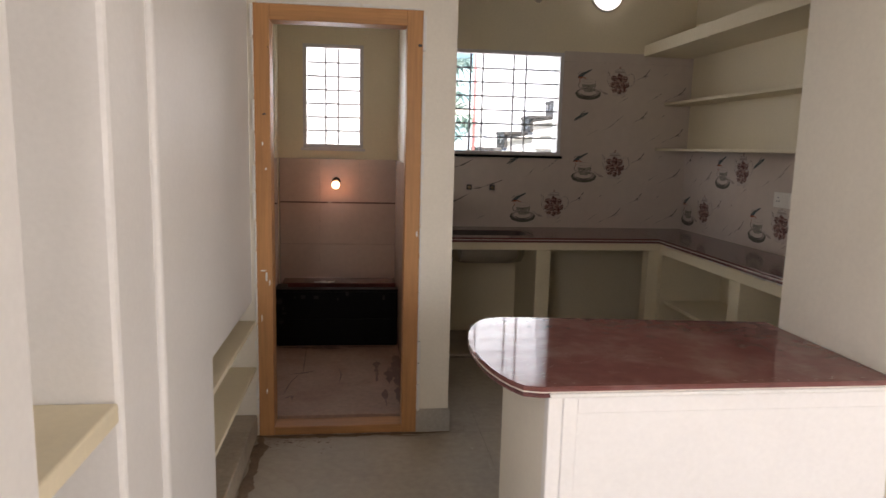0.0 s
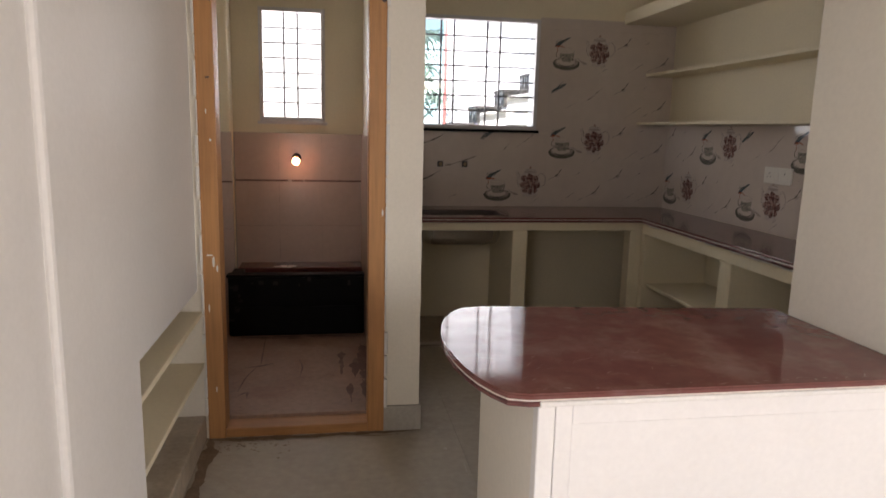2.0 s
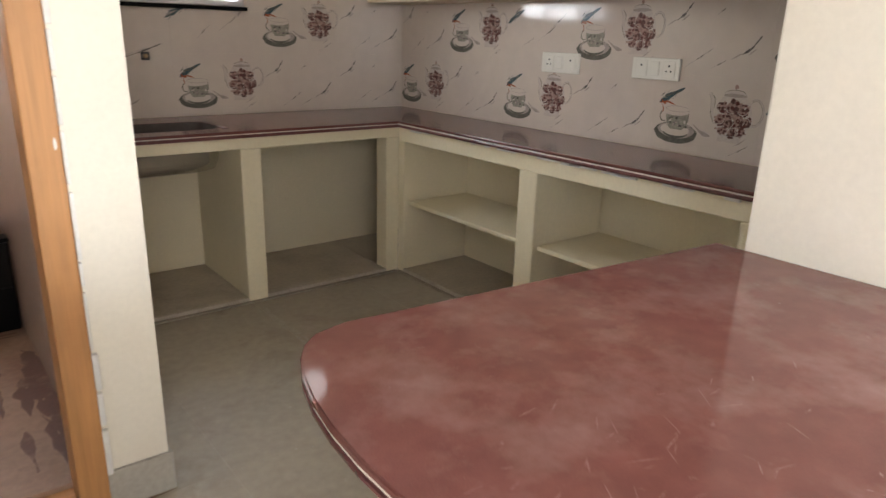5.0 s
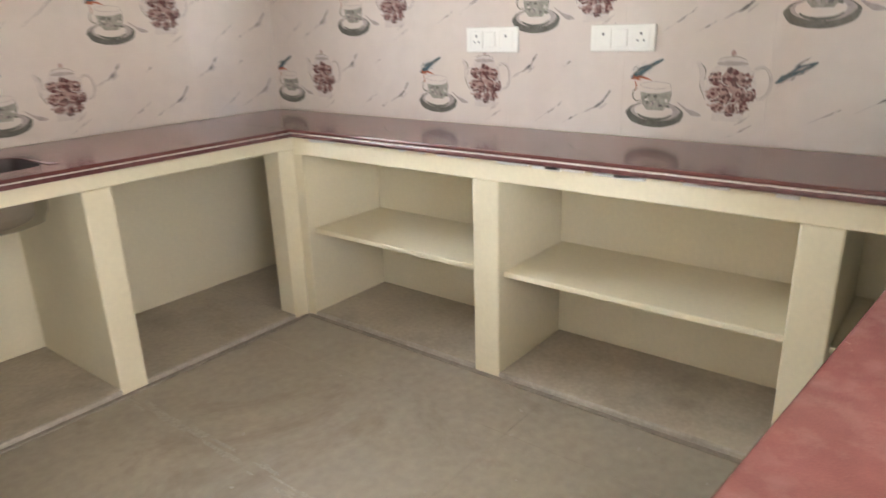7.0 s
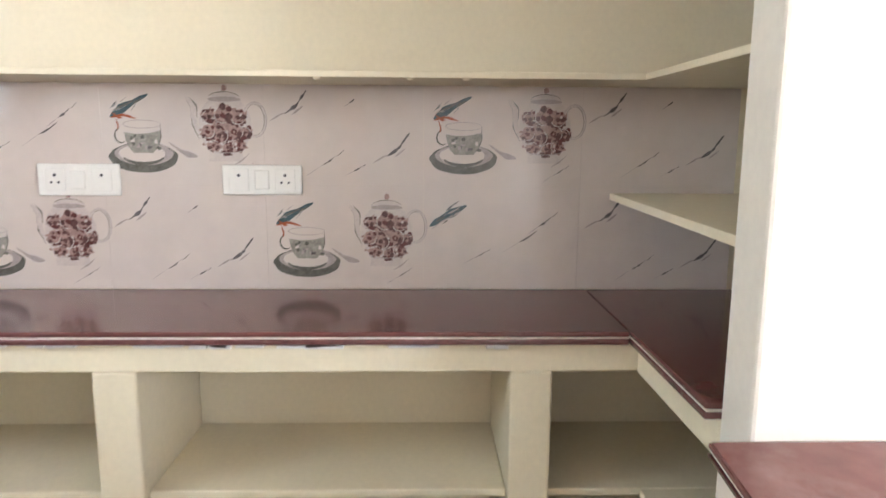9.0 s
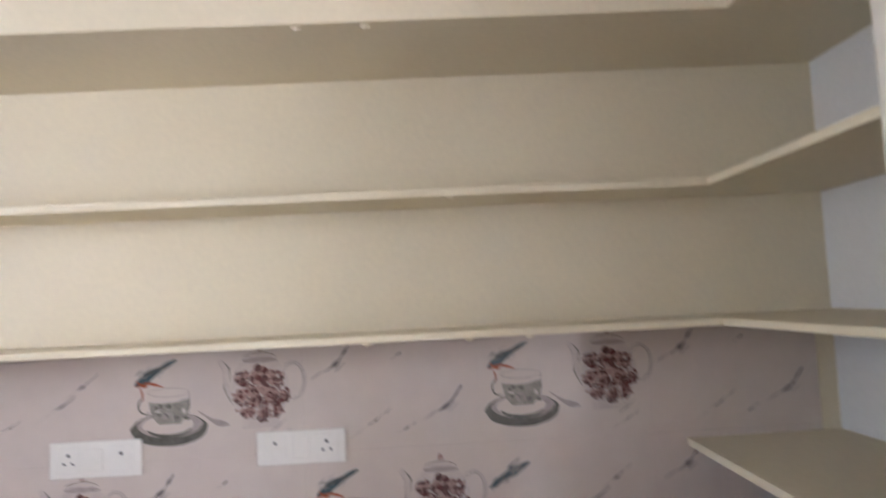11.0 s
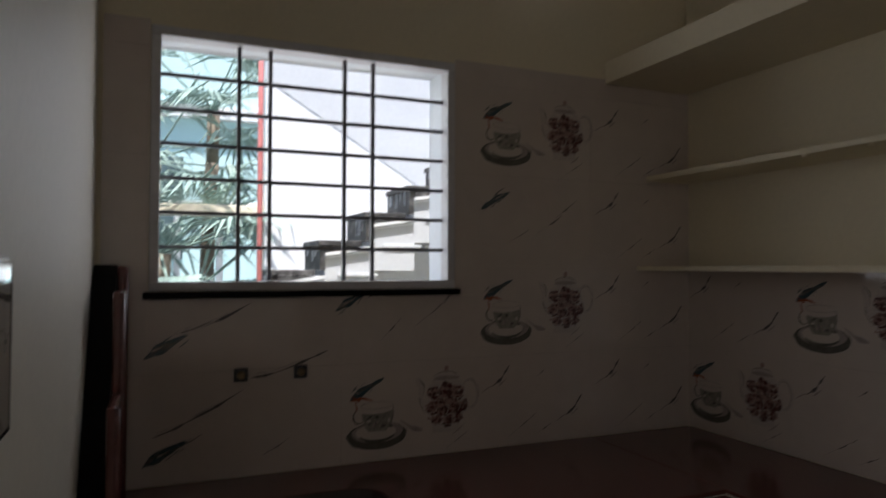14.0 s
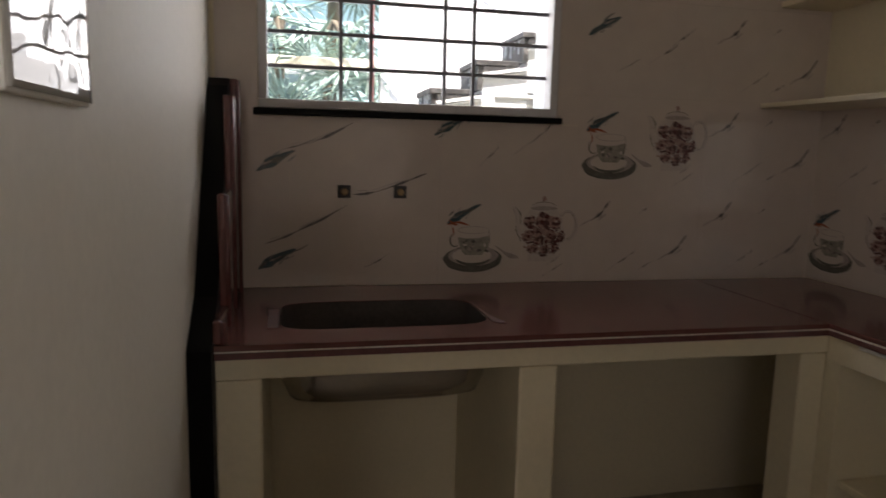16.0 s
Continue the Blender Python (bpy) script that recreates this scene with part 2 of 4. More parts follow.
def structure(name, bm, material, label, category):
    return thing(name, bm, material, label, category, kind="structure")


# ---- the plan, in metres ----
CEIL = 2.92
TOP = 0.868          # worktops
TW, TH = 0.486, 0.324  # wall tiles
BACK_D = 0.645       # depth of the counter under the window
SIDE_D = 0.465       # depth of the counter along the side wall
KW = (-2.038, -1.056, 1.437, 2.228)   # kitchen window opening
WW = (-3.052, -2.604, 1.458, 2.22)   # washroom window opening
YD = -1.90           # face of the door wall
YS = -3.57           # living-room face of the low wall and the cross wall
XP = -1.06           # face of the short partition
PT = 0.115           # its thickness
XL = -3.12           # left wall of the living room

# floors and ceiling
floor = structure("floor", box(-4.0, 3.0, -8.4, 0.0, -0.12, -0.004), mat("floor_joint", (0.34, 0.305, 0.25), 0.8, 0.15, 20, 90), "dusty grey-beige polished stone floor with pale joints", "floor")
structure("floor_wash", box(-3.42, -2.33, -1.80, -0.004, 0.004, 0.06), WASHFLOOR, "stained brown stone floor of the washroom", "floor")
structure("ceiling", box(-4.0, 3.0, -8.4, 0.3, CEIL, CEIL + 0.12), WHITE, "plain off-white painted ceiling", "ceiling")

# back wall, with two window openings through it
bm = bmesh.new()
for x0, x1, z0, z1 in ((-3.7, WW[0], 0, CEIL), (WW[0], WW[1], 0, WW[2]), (WW[0], WW[1], WW[3], CEIL), (WW[1], KW[0], 0, CEIL),
                       (KW[0], KW[1], 0, KW[2]), (KW[0], KW[1], KW[3], CEIL), (KW[1], 0.2, 0, CEIL)):
    add_box(bm, x0, x1, 0.0, 0.22, z0, z1)
wall_back = structure("wall_back", bm, CREAM, "cream painted wall, tiled above the worktop", "wall")
wall_side = structure("wall_side", box(0.0, 0.2, -3.6, 0.0, 0, CEIL), CREAM, "cream painted wall with two rows of patterned tiles", "wall")
structure("wall_cross", box(XP + PT, 3.0, YS, YS + 0.11, 0, CEIL), WHITE, "off-white wall between kitchen and living room", "wall")
# added out of view to keep ceiling bounce out of the kitchen
structure("beam", box(XL - 0.005, XP + PT - 0.002, YS + 0.002, YS + 0.108, 2.3, CEIL - 0.001), OFFWHITE, "added cream beam, unseen, that cuts ceiling light into the kitchen", "beam")
structure("wall_partition", box(XP, XP + PT, YS, -2.975, 0, CEIL, 0.008), OFFWHITE, "short cream partition wall that carries the low worktop", "wall")
structure("wall_kitchen_left", prism([(-2.32, YD), (-2.153, YD), (-2.18, 0.0), (-2.34, 0.0)], 0, CEIL), OFFWHITE, "cream wall between washroom and kitchen", "wall")
bm = bmesh.new()
add_box(bm, -3.122, -2.32, YD, YD + 0.13, 2.13, CEIL)
add_box(bm, -3.6, -3.122, YD, YD + 0.13, 0, CEIL)
structure("wall_door", bm, OFFWHITE, "cream wall round the washroom door", "wall")
structure("wall_wash_left", box(-3.6, -3.42, YD + 0.13, 0.0, 0, CEIL), CREAM, "cream washroom side wall", "wall")
structure("pilaster", box(-3.42, -3.235, -0.16, 0.0, 0.06, CEIL, 0.01), CREAM, "cream corner pilaster in the washroom", "pilaster")

# left wall of the living room: low niche with shelves, smooth pier, groove, second niche
bm = bmesh.new()
add_box(bm, XL - 0.5, XL - 0.03, -2.925, YD, 0.70, CEIL)
add_box(bm, XL - 0.5, XL - 0.19, -2.925, YD, 0, 0.70)
add_box(bm, XL - 0.5, XL, -3.49, -2.925, 0, CEIL, 0.012)
add_box(bm, XL - 0.5, XL - 0.018, -3.60, -3.49, 0, CEIL)
add_box(bm, XL - 0.5, XL, -3.815, -3.60, 0, CEIL, 0.014)
add_box(bm, XL - 0.5, XL - 0.26, -4.197, -3.815, 0, CEIL)
add_box(bm, XL - 0.5, XL, -4.197, -3.815, 2.02, CEIL)
add_box(bm, XL - 0.5, XL, -4.62, -4.197, 0, CEIL)
add_box(bm, XL - 0.5, XL, -8.2, -5.72, 0, CEIL)
add_box(bm, XL - 0.5, XL, -5.72, -4.62, 2.35, CEIL)
add_box(bm, XL - 0.5, XL, -5.72, -4.62, 0, 0.3)
structure("wall_left", bm, WHITE, "white painted wall with built-in shelf niches", "wall")
bm = bmesh.new()
for x0, x1, z0, z1 in ((-4.0, 0.0, 0, CEIL), (0.0, 2.5, 0, 0.5), (0.0, 2.5, 2.5, CEIL), (2.5, 3.0, 0, CEIL)):
    add_box(bm, x0, x1, -8.2, -8.0, z0, z1)
structure("wall_rear", bm, WHITE, "plain white living-room wall", "wall")
structure("wall_right", box(2.8, 3.0, -8.0, YS, 0, CEIL), WHITE, "plain white living-room wall", "wall")

# ---- washroom door frame ----
def door_frame():
    f = base("door_frame", -2.705, YD, 0, "unpainted orange-brown wooden door frame with plaster smears and no door", "door frame")
    for name, x0, x1 in (("jamb", -3.122, -3.046), ("jamb", -2.398, -2.32)):
        child(name, box(x0, x1, YD - 0.012, YD + 0.11, 0.0, 2.13, 0.004), WOOD, f)
    child("head", box(-3.046, -2.398, YD - 0.012, YD + 0.11, 2.055, 2.13, 0.004), WOOD_FLAT, f)
    child("sill", box(-3.046, -2.398, YD - 0.008, YD + 0.1, 0.0, 0.045, 0.004), WOOD_FLAT, f)
    rng = random.Random(3)
    # plaster left along the outer edges of the frame
    for x, sgn in ((-3.122, -1), (-2.32, 1)):
        bm = bmesh.new()
        z = 0.12
        while z < 2.1:
            h = rng.uniform(0.05, 0.2)
            w = rng.uniform(0.004, 0.014)
            add_box(bm, x - (w if sgn < 0 else 0.002), x + (0.002 if sgn < 0 else w), YD - 0.02, YD - 0.001, z, z + h * 0.9, 0.003)
            z += h
        child("plaster_edge", bm, PUTTY, f, "rough grey plaster edge")
    bm = bmesh.new()
    x = -3.1
    while x < -2.32:
        w = rng.uniform(0.04, 0.12)
        add_box(bm, x, x + w * 0.95, YD - 0.02, YD - 0.001, 2.128, 2.128 + rng.uniform(0.006, 0.018), 0.002)
        x += w
    child("plaster_edge", bm, PUTTY, f, "rough grey plaster edge")
    # paint smears and knots on the jambs
    for x, z, w, h, m in ((-3.075, 0.83, 0.012, 0.05, PUTTY), (-3.06, 0.80, 0.008, 0.03, PUTTY), (-3.09, 0.86, 0.03, 0.008, PUTTY), (-3.1, 0.62, 0.007, 0.04, PUTTY),
                          (-3.085, 1.48, 0.006, 0.02, PUTTY), (-3.07, 1.36, 0.01, 0.012, PUTTY), (-2.335, 1.05, 0.008, 0.03, PUTTY), (-3.075, 1.62, 0.02, 0.008, DARKPLASTIC),
                          (-3.055, 1.93, 0.006, 0.006, DARKPLASTIC), (-2.335, 1.965, 0.022, 0.014, DARKPLASTIC), (-3.08, 0.24, 0.006, 0.03, PUTTY)):
        bm = bmesh.new()
        bmesh.ops.create_icosphere(bm, subdivisions=2, radius=1.0)
        for v in bm.verts:
            k = 1 + 0.25 * noise.noise(v.co * 2.3 + Vector((z * 9, x * 7, 0)))
            v.co = Vector((x + v.co.x * w * 0.5 * k, YD - 0.012 + v.co.y * 0.0015, z + v.co.z * h * 0.5 * k))
        child("smear", bm, m, f)
    return f


door_frame()
bm = bmesh.new()
add_box(bm, -2.322, -2.142, YD - 0.014, YD - 0.001, 0, 0.125, 0.003)
add_box(bm, -2.154, -2.142, YD - 0.001, YD + 1.2, 0, 0.125, 0.003)
structure("baseboard", bm, mat("skirting_cement", (0.40, 0.37, 0.32), 0.7, 0.15, 6, 60, 0.2), "grey cement skirting round the wall end", "skirting")


# ---- niche shelves in the left wall ----
for z in (0.605, 0.365):
    thing("niche_shelf", box(XL - 0.188, XL - 0.012, -2.923, YD - 0.002, z - 0.022, z, 0.004), CREAM, "thin cream built-in shelf in the low niche", "shelf", group="shelves in the low niche")
thing("niche_plinth", box(XL - 0.188, XL - 0.012, -2.923, YD - 0.002, 0.0, 0.113, 0.006), SHELFFLOOR, "dusty tan stone plinth at the foot of the niche", "plinth")
thing("tall_niche_shelf", box(XL - 0.258, XL - 0.006, -4.195, -3.817, 0.88, 0.925, 0.006), CREAM, "cream painted shelf in a narrow wall niche", "shelf")



# ---- washroom ----
bm = bmesh.new()
add_box(bm, -3.235, -2.335, -0.012, -0.001, 0.06, 1.376)
add_box(bm, -3.43, -3.227, -0.17, -0.16, 0.06, 1.376)
add_box(bm, -3.42, -3.41, YD + 0.13, -0.17, 0.06, 1.376)
DADO_WALL = structure("wash_dado", bm, GROUT, "dull pink-beige tiles on the lower washroom wall", "wall tiles")
for r, (z0, z1) in enumerate(((0.062, 0.4), (0.402, 0.72), (0.722, 1.036), (1.05, 1.374))):
    for c in range(3):
        x0 = -3.226 + c * 0.298
        part("tile", box(x0, x0 + 0.2968, -0.020, -0.012, z0, z1), DADO, DADO_WALL)
    part("tile", box(-3.415, -3.226, -0.178, -0.170, z0, z1), DADO, DADO_WALL)

bm = bmesh.new()
add_prism(bm, [(-2.3216, YD + 0.135), (-2.3396, -0.022), (-2.3516, -0.022), (-2.3336, YD + 0.135)], 0.062, 1.374)
part("tile", bm, DADO, DADO_WALL)
LINE = mat("dado_line_brown", (0.12, 0.055, 0.04), 0.5, 0.3, 20, 90)
for x0, x1 in ((-3.226, -2.94), (-2.935, -2.87), (-2.84, -2.76), (-2.75, -2.335)):
    part("border_line", box(x0, x1, -0.0195, -0.012, 1.038, 1.0475), LINE, DADO_WALL)
part("border_line", box(-3.41, -3.228, -0.1775, -0.170, 1.038, 1.0475), LINE, DADO_WALL)
tub = base("water_trough", -2.78, -0.3, 0.06, "black stone water trough with a dark red granite ledge behind", "trough")
child("front", box(-3.225, -2.352, -0.54, -0.48, 0.061, 0.455, 0.012), BLACKSTONE, tub)
child("rim", box(-3.232, -2.350, -0.553, -0.462, 0.4555, 0.474, 0.006), BLACKSTONE, tub)
child("side", box(-3.225, -3.15, -0.478, -0.24, 0.061, 0.455, 0.006), BLACKSTONE, tub)
child("bottom", box(-3.148, -2.352, -0.478, -0.24, 0.061, 0.12), BLACKSTONE, tub)
child("ledge", box(-3.2, -2.352, -0.235, -0.024, 0.061, 0.455, 0.006), GRANITE, tub, "dark red granite ledge")
child("step_groove", box(-3.19, -2.36, -0.544, -0.5405, 0.25, 0.258), BLACKSTONE, tub)
rr = random.Random(61)
bm = bmesh.new()
for k in range(7):
    x, y = rr.gauss(-2.87, 0.05), rr.gauss(-0.2, 0.012)
    add_box(bm, x - rr.uniform(0.01, 0.03), x + rr.uniform(0.01, 0.03), y - 0.008, y + 0.008, 0.4552, 0.456 + rr.uniform(0.001, 0.003), 0.0005)
child("cement_smear", bm, PUTTY, tub, "pale dried cement smear on the ledge")
bm = bmesh.new()
for k in range(16):
    x, z = rr.uniform(-3.21, -3.12) if k < 9 else rr.uniform(-3.2, -2.4), rr.uniform(0.1, 0.42) if k < 9 else rr.uniform(0.4, 0.44)
    add_box(bm, x - rr.uniform(0.004, 0.02), x + rr.uniform(0.004, 0.02), -0.5415, -0.5402, z - rr.uniform(0.004, 0.016), z + rr.uniform(0.004, 0.016))
tagged(child("lime_marks", bm, mat("lime_mark_grey", (0.018, 0.015, 0.014), 0.8, 0.4, 30, 120), tub, "dull grey lime marks"), kind="stuff")

bulb = base("bulb", -2.805, -0.021, 1.19, "glowing warm light bulb in a wall holder", "light bulb")
child("holder", lathe([(0.032, -0.021), (0.032, -0.034), (0.02, -0.038), (0.017, -0.075), (0.019, -0.085)], 20, (-2.805, 0, 1.205), "y"), DARKPLASTIC, bulb)
child("globe", lathe([(0.012, -0.085), (0.016, -0.096), (0.026, -0.112), (0.029, -0.128), (0.026, -0.144), (0.015, -0.156), (0.004, -0.160)], 20, (-2.805, 0, 1.185), "y"), BULBGLOW, bulb)


# ---- windows with iron grills ----
def window(name, x0, x1, z0, z1, verticals, n_rows, sill_dark):
    w = base(name, (x0 + x1) / 2, 0, z0, "grey painted steel window frame with an iron grill, shutters open", "window", kind="structure")
    t = 0.028
    child("window_frame", box(x0, x1, -0.012, 0.05, z1 - t, z1, 0.003), FRAMEPAINT, w)
    child("window_frame", box(x0, x1, -0.012, 0.05, z0, z0 + t, 0.003), FRAMEPAINT, w)
    child("window_frame", box(x0, x0 + t, -0.012, 0.05, z0 + t, z1 - t, 0.003), FRAMEPAINT, w)
    child("window_frame", box(x1 - t, x1, -0.012, 0.05, z0 + t, z1 - t, 0.003), FRAMEPAINT, w)
    child("window_sill", box(x0 - 0.015, x1 + 0.015, -0.028, 0.0, z0 - 0.022, z0 - 0.002, 0.003), sill_dark, w)
    # plastered reveal behind the frame
    for a0, a1, b0, b1 in ((x0, x0 + 0.004, z0, z1), (x1 - 0.004, x1, z0, z1), (x0 + 0.0045, x1 - 0.0045, z1 - 0.004, z1), (x0 + 0.0045, x1 - 0.0045, z0, z0 + 0.004)):
        child("window_reveal", box(a0, a1, 0.0505, 0.219, b0, b1), OUTWALL, w, "white plastered reveal")
    for x in verticals:
        child("grill_bar", box(x - 0.006, x + 0.006, 0.022, 0.034, z0 + t, z1 - t), BARS, w)
    for i in range(1, n_rows):
        z = z0 + t + (z1 - z0 - 2 * t) * i / n_rows
        child("grill_bar", box(x0 + t, x1 - t, 0.0345, 0.0425, z - 0.0058, z + 0.0058), BARS, w)
    return w


window("window_kitchen", *KW, (-1.783, -1.687, -1.444, -1.346), 7, BLACKSTONE)
window("window_wash", *WW, (-2.885, -2.792), 7, FRAMEPAINT)


# ---- masonry counters ----
LIP = mat("dusty_lip_cement", (0.47, 0.41, 0.34), 0.8, 0.2, 8, 60, 0.3, stain=(0.3, 0.25, 0.2), stain_scale=6, stain_amt=0.7)


def counter_back():
    c = base("window_counter", -1.2, -0.3, 0, "cream plastered masonry counter with open bays under the window", "counter")
    y = -BACK_D
    child("beam", box(-2.115, -0.46, y, y + 0.09, 0.778, 0.834, 0.004), CREAM, c)
    child("beam", box(-1.373, -0.46, y + 0.091, -0.002, 0.795, 0.834), CREAM, c)
    child("beam", box(-0.4598, -0.002, y + 0.091, -0.002, 0.795, 0.834), CREAM, c)
    child("partition", box(-2.115, -2.01, y, -0.002, 0.0, 0.7775, 0.006), CREAM, c)
    child("partition", box(-1.377, -1.273, y, -0.002, 0.0, 0.7775, 0.006), CREAM, c)
    child("corner_post", box(-0.548, -0.4652, y, y + 0.1, 0.0, 0.7775, 0.004), CREAM, c)
    child("bay_floor", box(-0.5452, -0.002, y + 0.1012, -0.002, 0.001, 0.022), SHELFFLOOR, c, "dusty brown stone bay floor")
    for x0, x1 in ((-2.01, -1.373), (-1.276, -0.545)):
        child("bay_floor", box(x0 + 0.001, x1 - 0.001, y + 0.012, -0.002, 0.001, 0.022, 0.004), SHELFFLOOR, c, "dusty brown stone bay floor")
        child("bay_lip", box(x0 + 0.001, x1 - 0.001, y - 0.004, y + 0.011, 0.001, 0.024, 0.005), LIP, c, "pale dusty cement lip")
    return c


def counter_side():
    c = base("bay_counter", -0.23, -1.8, 0, "cream plastered masonry counter with open bays and thin shelves", "counter")
    x = -SIDE_D
    child("beam", box(x, -0.002, -3.455, -0.6452, 0.757, 0.834, 0.004), CREAM, c)
    child("partition", box(x, -0.002, -0.70, -0.6452, 0.0, 0.757), CREAM, c)
    for y0, y1 in ((-1.712, -1.6), (-2.76, -2.652)):
        child("partition", box(x, -0.002, y0, y1, 0.0, 0.757, 0.006), CREAM, c)
    for y0, y1 in ((-1.6, -0.70), (-2.652, -1.712), (-3.455, -2.76)):
        child("bay_floor", box(x + 0.012, -0.002, y0 + 0.001, y1 - 0.001, 0.001, 0.022, 0.004), SHELFFLOOR, c, "dusty brown stone bay floor")
        child("bay_lip", box(x - 0.004, x + 0.011, y0 + 0.001, y1 - 0.001, 0.001, 0.024, 0.005), LIP, c, "pale dusty cement lip")
    for y0, y1 in ((-1.6, -0.70), (-2.652, -1.712), (-3.455, -2.76)):
        child("shelf", box(x + 0.03, -0.002, y0 + 0.001, y1 - 0.001, 0.398, 0.420, 0.004), CREAM, c, "thin cream shelf")
    return c


def counter_return():
    c = base("corner_counter", -0.7, -3.2, 0, "short cream masonry counter that returns along the cross wall", "counter")
    child("beam", box(XP + PT + 0.002, -SIDE_D - 0.002, -3.455, -2.975, 0.757, 0.834, 0.004), CREAM, c)
    child("bay_floor", box(XP + PT + 0.002, -SIDE_D - 0.002, -3.455, -2.99, 0.001, 0.022, 0.004), SHELFFLOOR, c)
    child("shelf", box(XP + PT + 0.002, -SIDE_D + 0.028, -3.455, -3.01, 0.398, 0.420, 0.004), CREAM, c)
    return c


counter_back()
counter_side()
counter_return()
# worn kerb line on the floor in front of the bays
structure("trim", add_box(add_box(bmesh.new(), -2.1, -0.49, -0.672, -0.652, 0.0005, 0.008, 0.002), -0.49, -0.47, -2.97, -0.672, 0.0005, 0.008, 0.002), mat("kerb_cement", (0.29, 0.245, 0.195), 0.8, 0.25, 8, 60, 0.3), "dark cement line along the foot of the counters", "trim")

# worktop: two granite layers with a white filler line between them
SINK = (-1.972, -1.42, -0.55, -0.24)


def cut_ring(outer, inner, z0, z1, n=48):
    """A slab with a rounded opening."""
    bm = bmesh.new()
    cx, cy = (inner[0] + inner[1]) / 2, (inner[2] + inner[3]) / 2
    a, b = (inner[1] - inner[0]) / 2, (inner[3] - inner[2]) / 2
    oa, ob = (outer[1] - outer[0]) / 2, (outer[3] - outer[2]) / 2
    rings = {k: [] for k in ("it", "ib", "ot", "ob")}
    for i in range(n):
        t = 2 * math.pi * (i + 0.5) / n
        c, q = math.cos(t), math.sin(t)
        e = 2 / 5.5
        ix, iy = a * math.copysign(abs(c) ** e, c), b * math.copysign(abs(q) ** e, q)
        k = min(oa / max(abs(ix), 1e-6), ob / max(abs(iy), 1e-6))
        for key, x, y, z in (("it", ix, iy, z1), ("ib", ix, iy, z0), ("ot", ix * k, iy * k, z1), ("ob", ix * k, iy * k, z0)):
            rings[key].append(bm.verts.new((cx + x, cy + y, z)))
    for p, q in (("it", "ot"), ("ob", "ib"), ("ib", "it")):
        for i in range(n):
            j = (i + 1) % n
            bm.faces.new((rings[p][i], rings[q][i], rings[q][j], rings[p][j]))
    # the four corners of the square
    for sx, sy in ((1, 1), (-1, 1), (-1, -1), (1, -1)):
        corner = [bm.verts.new((cx + sx * oa, cy + sy * ob, z)) for z in (z1, z0)]
        near = sorted(range(n), key=lambda i: (rings["ot"][i].co.x - corner[0].co.x) ** 2 + (rings["ot"][i].co.y - corner[0].co.y) ** 2)[:2]
        bm.faces.new((rings["ot"][near[0]], rings["ot"][near[1]], corner[0]))
    bmesh.ops.recalc_face_normals(bm, faces=bm.faces)
    return bm


def worktop():
    w = base("worktop", -1.0, -0.33, 0.825, "dark red speckled granite worktop with white edge line", "worktop")
    yb, xs = -BACK_D - 0.025, -SIDE_D - 0.025
    for z0, z1, d, m, name in ((0.8345, 0.850, 0.0, GRANITE_EDGE, "lower_edge"), (0.850, 0.8545, 0.003, FILLER, "filler_line"), (0.8545, TOP, 0.0, GRANITE, "slab")):
        bv = 0.004 if m is not FILLER else 0.0
        sx0, sx1, sy0, sy1 = SINK
        hx0, hx1, hy0, hy1 = sx0 - 0.02, sx1 + 0.02, sy0 - 0.02, sy1 + 0.02
        for x0, x1, y0, y1 in ((-2.113, hx0, yb + d, -0.008), (hx1, xs, yb + d, -0.008), (hx0, hx1, yb + d, hy0), (hx0, hx1, hy1, -0.008),
                               (xs + d, -0.008, -2.945, -0.009), (XP + PT + 0.002, -0.008, -3.456, -2.947 - d)):
            flush = bv if x0 not in (hx0, hx1) and x1 != hx0 else 0.0
            child(name, box(x0, x1, y0, y1, z0, z1, flush), m, w)
        child("sink_cut", cut_ring((hx0, hx1, hy0, hy1), SINK, z0, z1), GRANITE if z1 == TOP else GRANITE_EDGE, w)
    return w


worktop()
# chips of white cement along the worktop's lower edge
rng = random.Random(11)
bm = bmesh.new()
for i in range(26):
    y = rng.uniform(-2.8, -0.8) if i > 8 else rng.uniform(-2.2, -1.6)
    w = rng.uniform(0.008, 0.04)
    add_box(bm, -SIDE_D - 0.012, -SIDE_D + 0.001, y - w, y + w, 0.826 - rng.uniform(0, 0.006), 0.8343, 0.002)
thing("cement_chips", bm, PUTTY, "loose white cement smears under the worktop edge", "cement", kind="stuff")


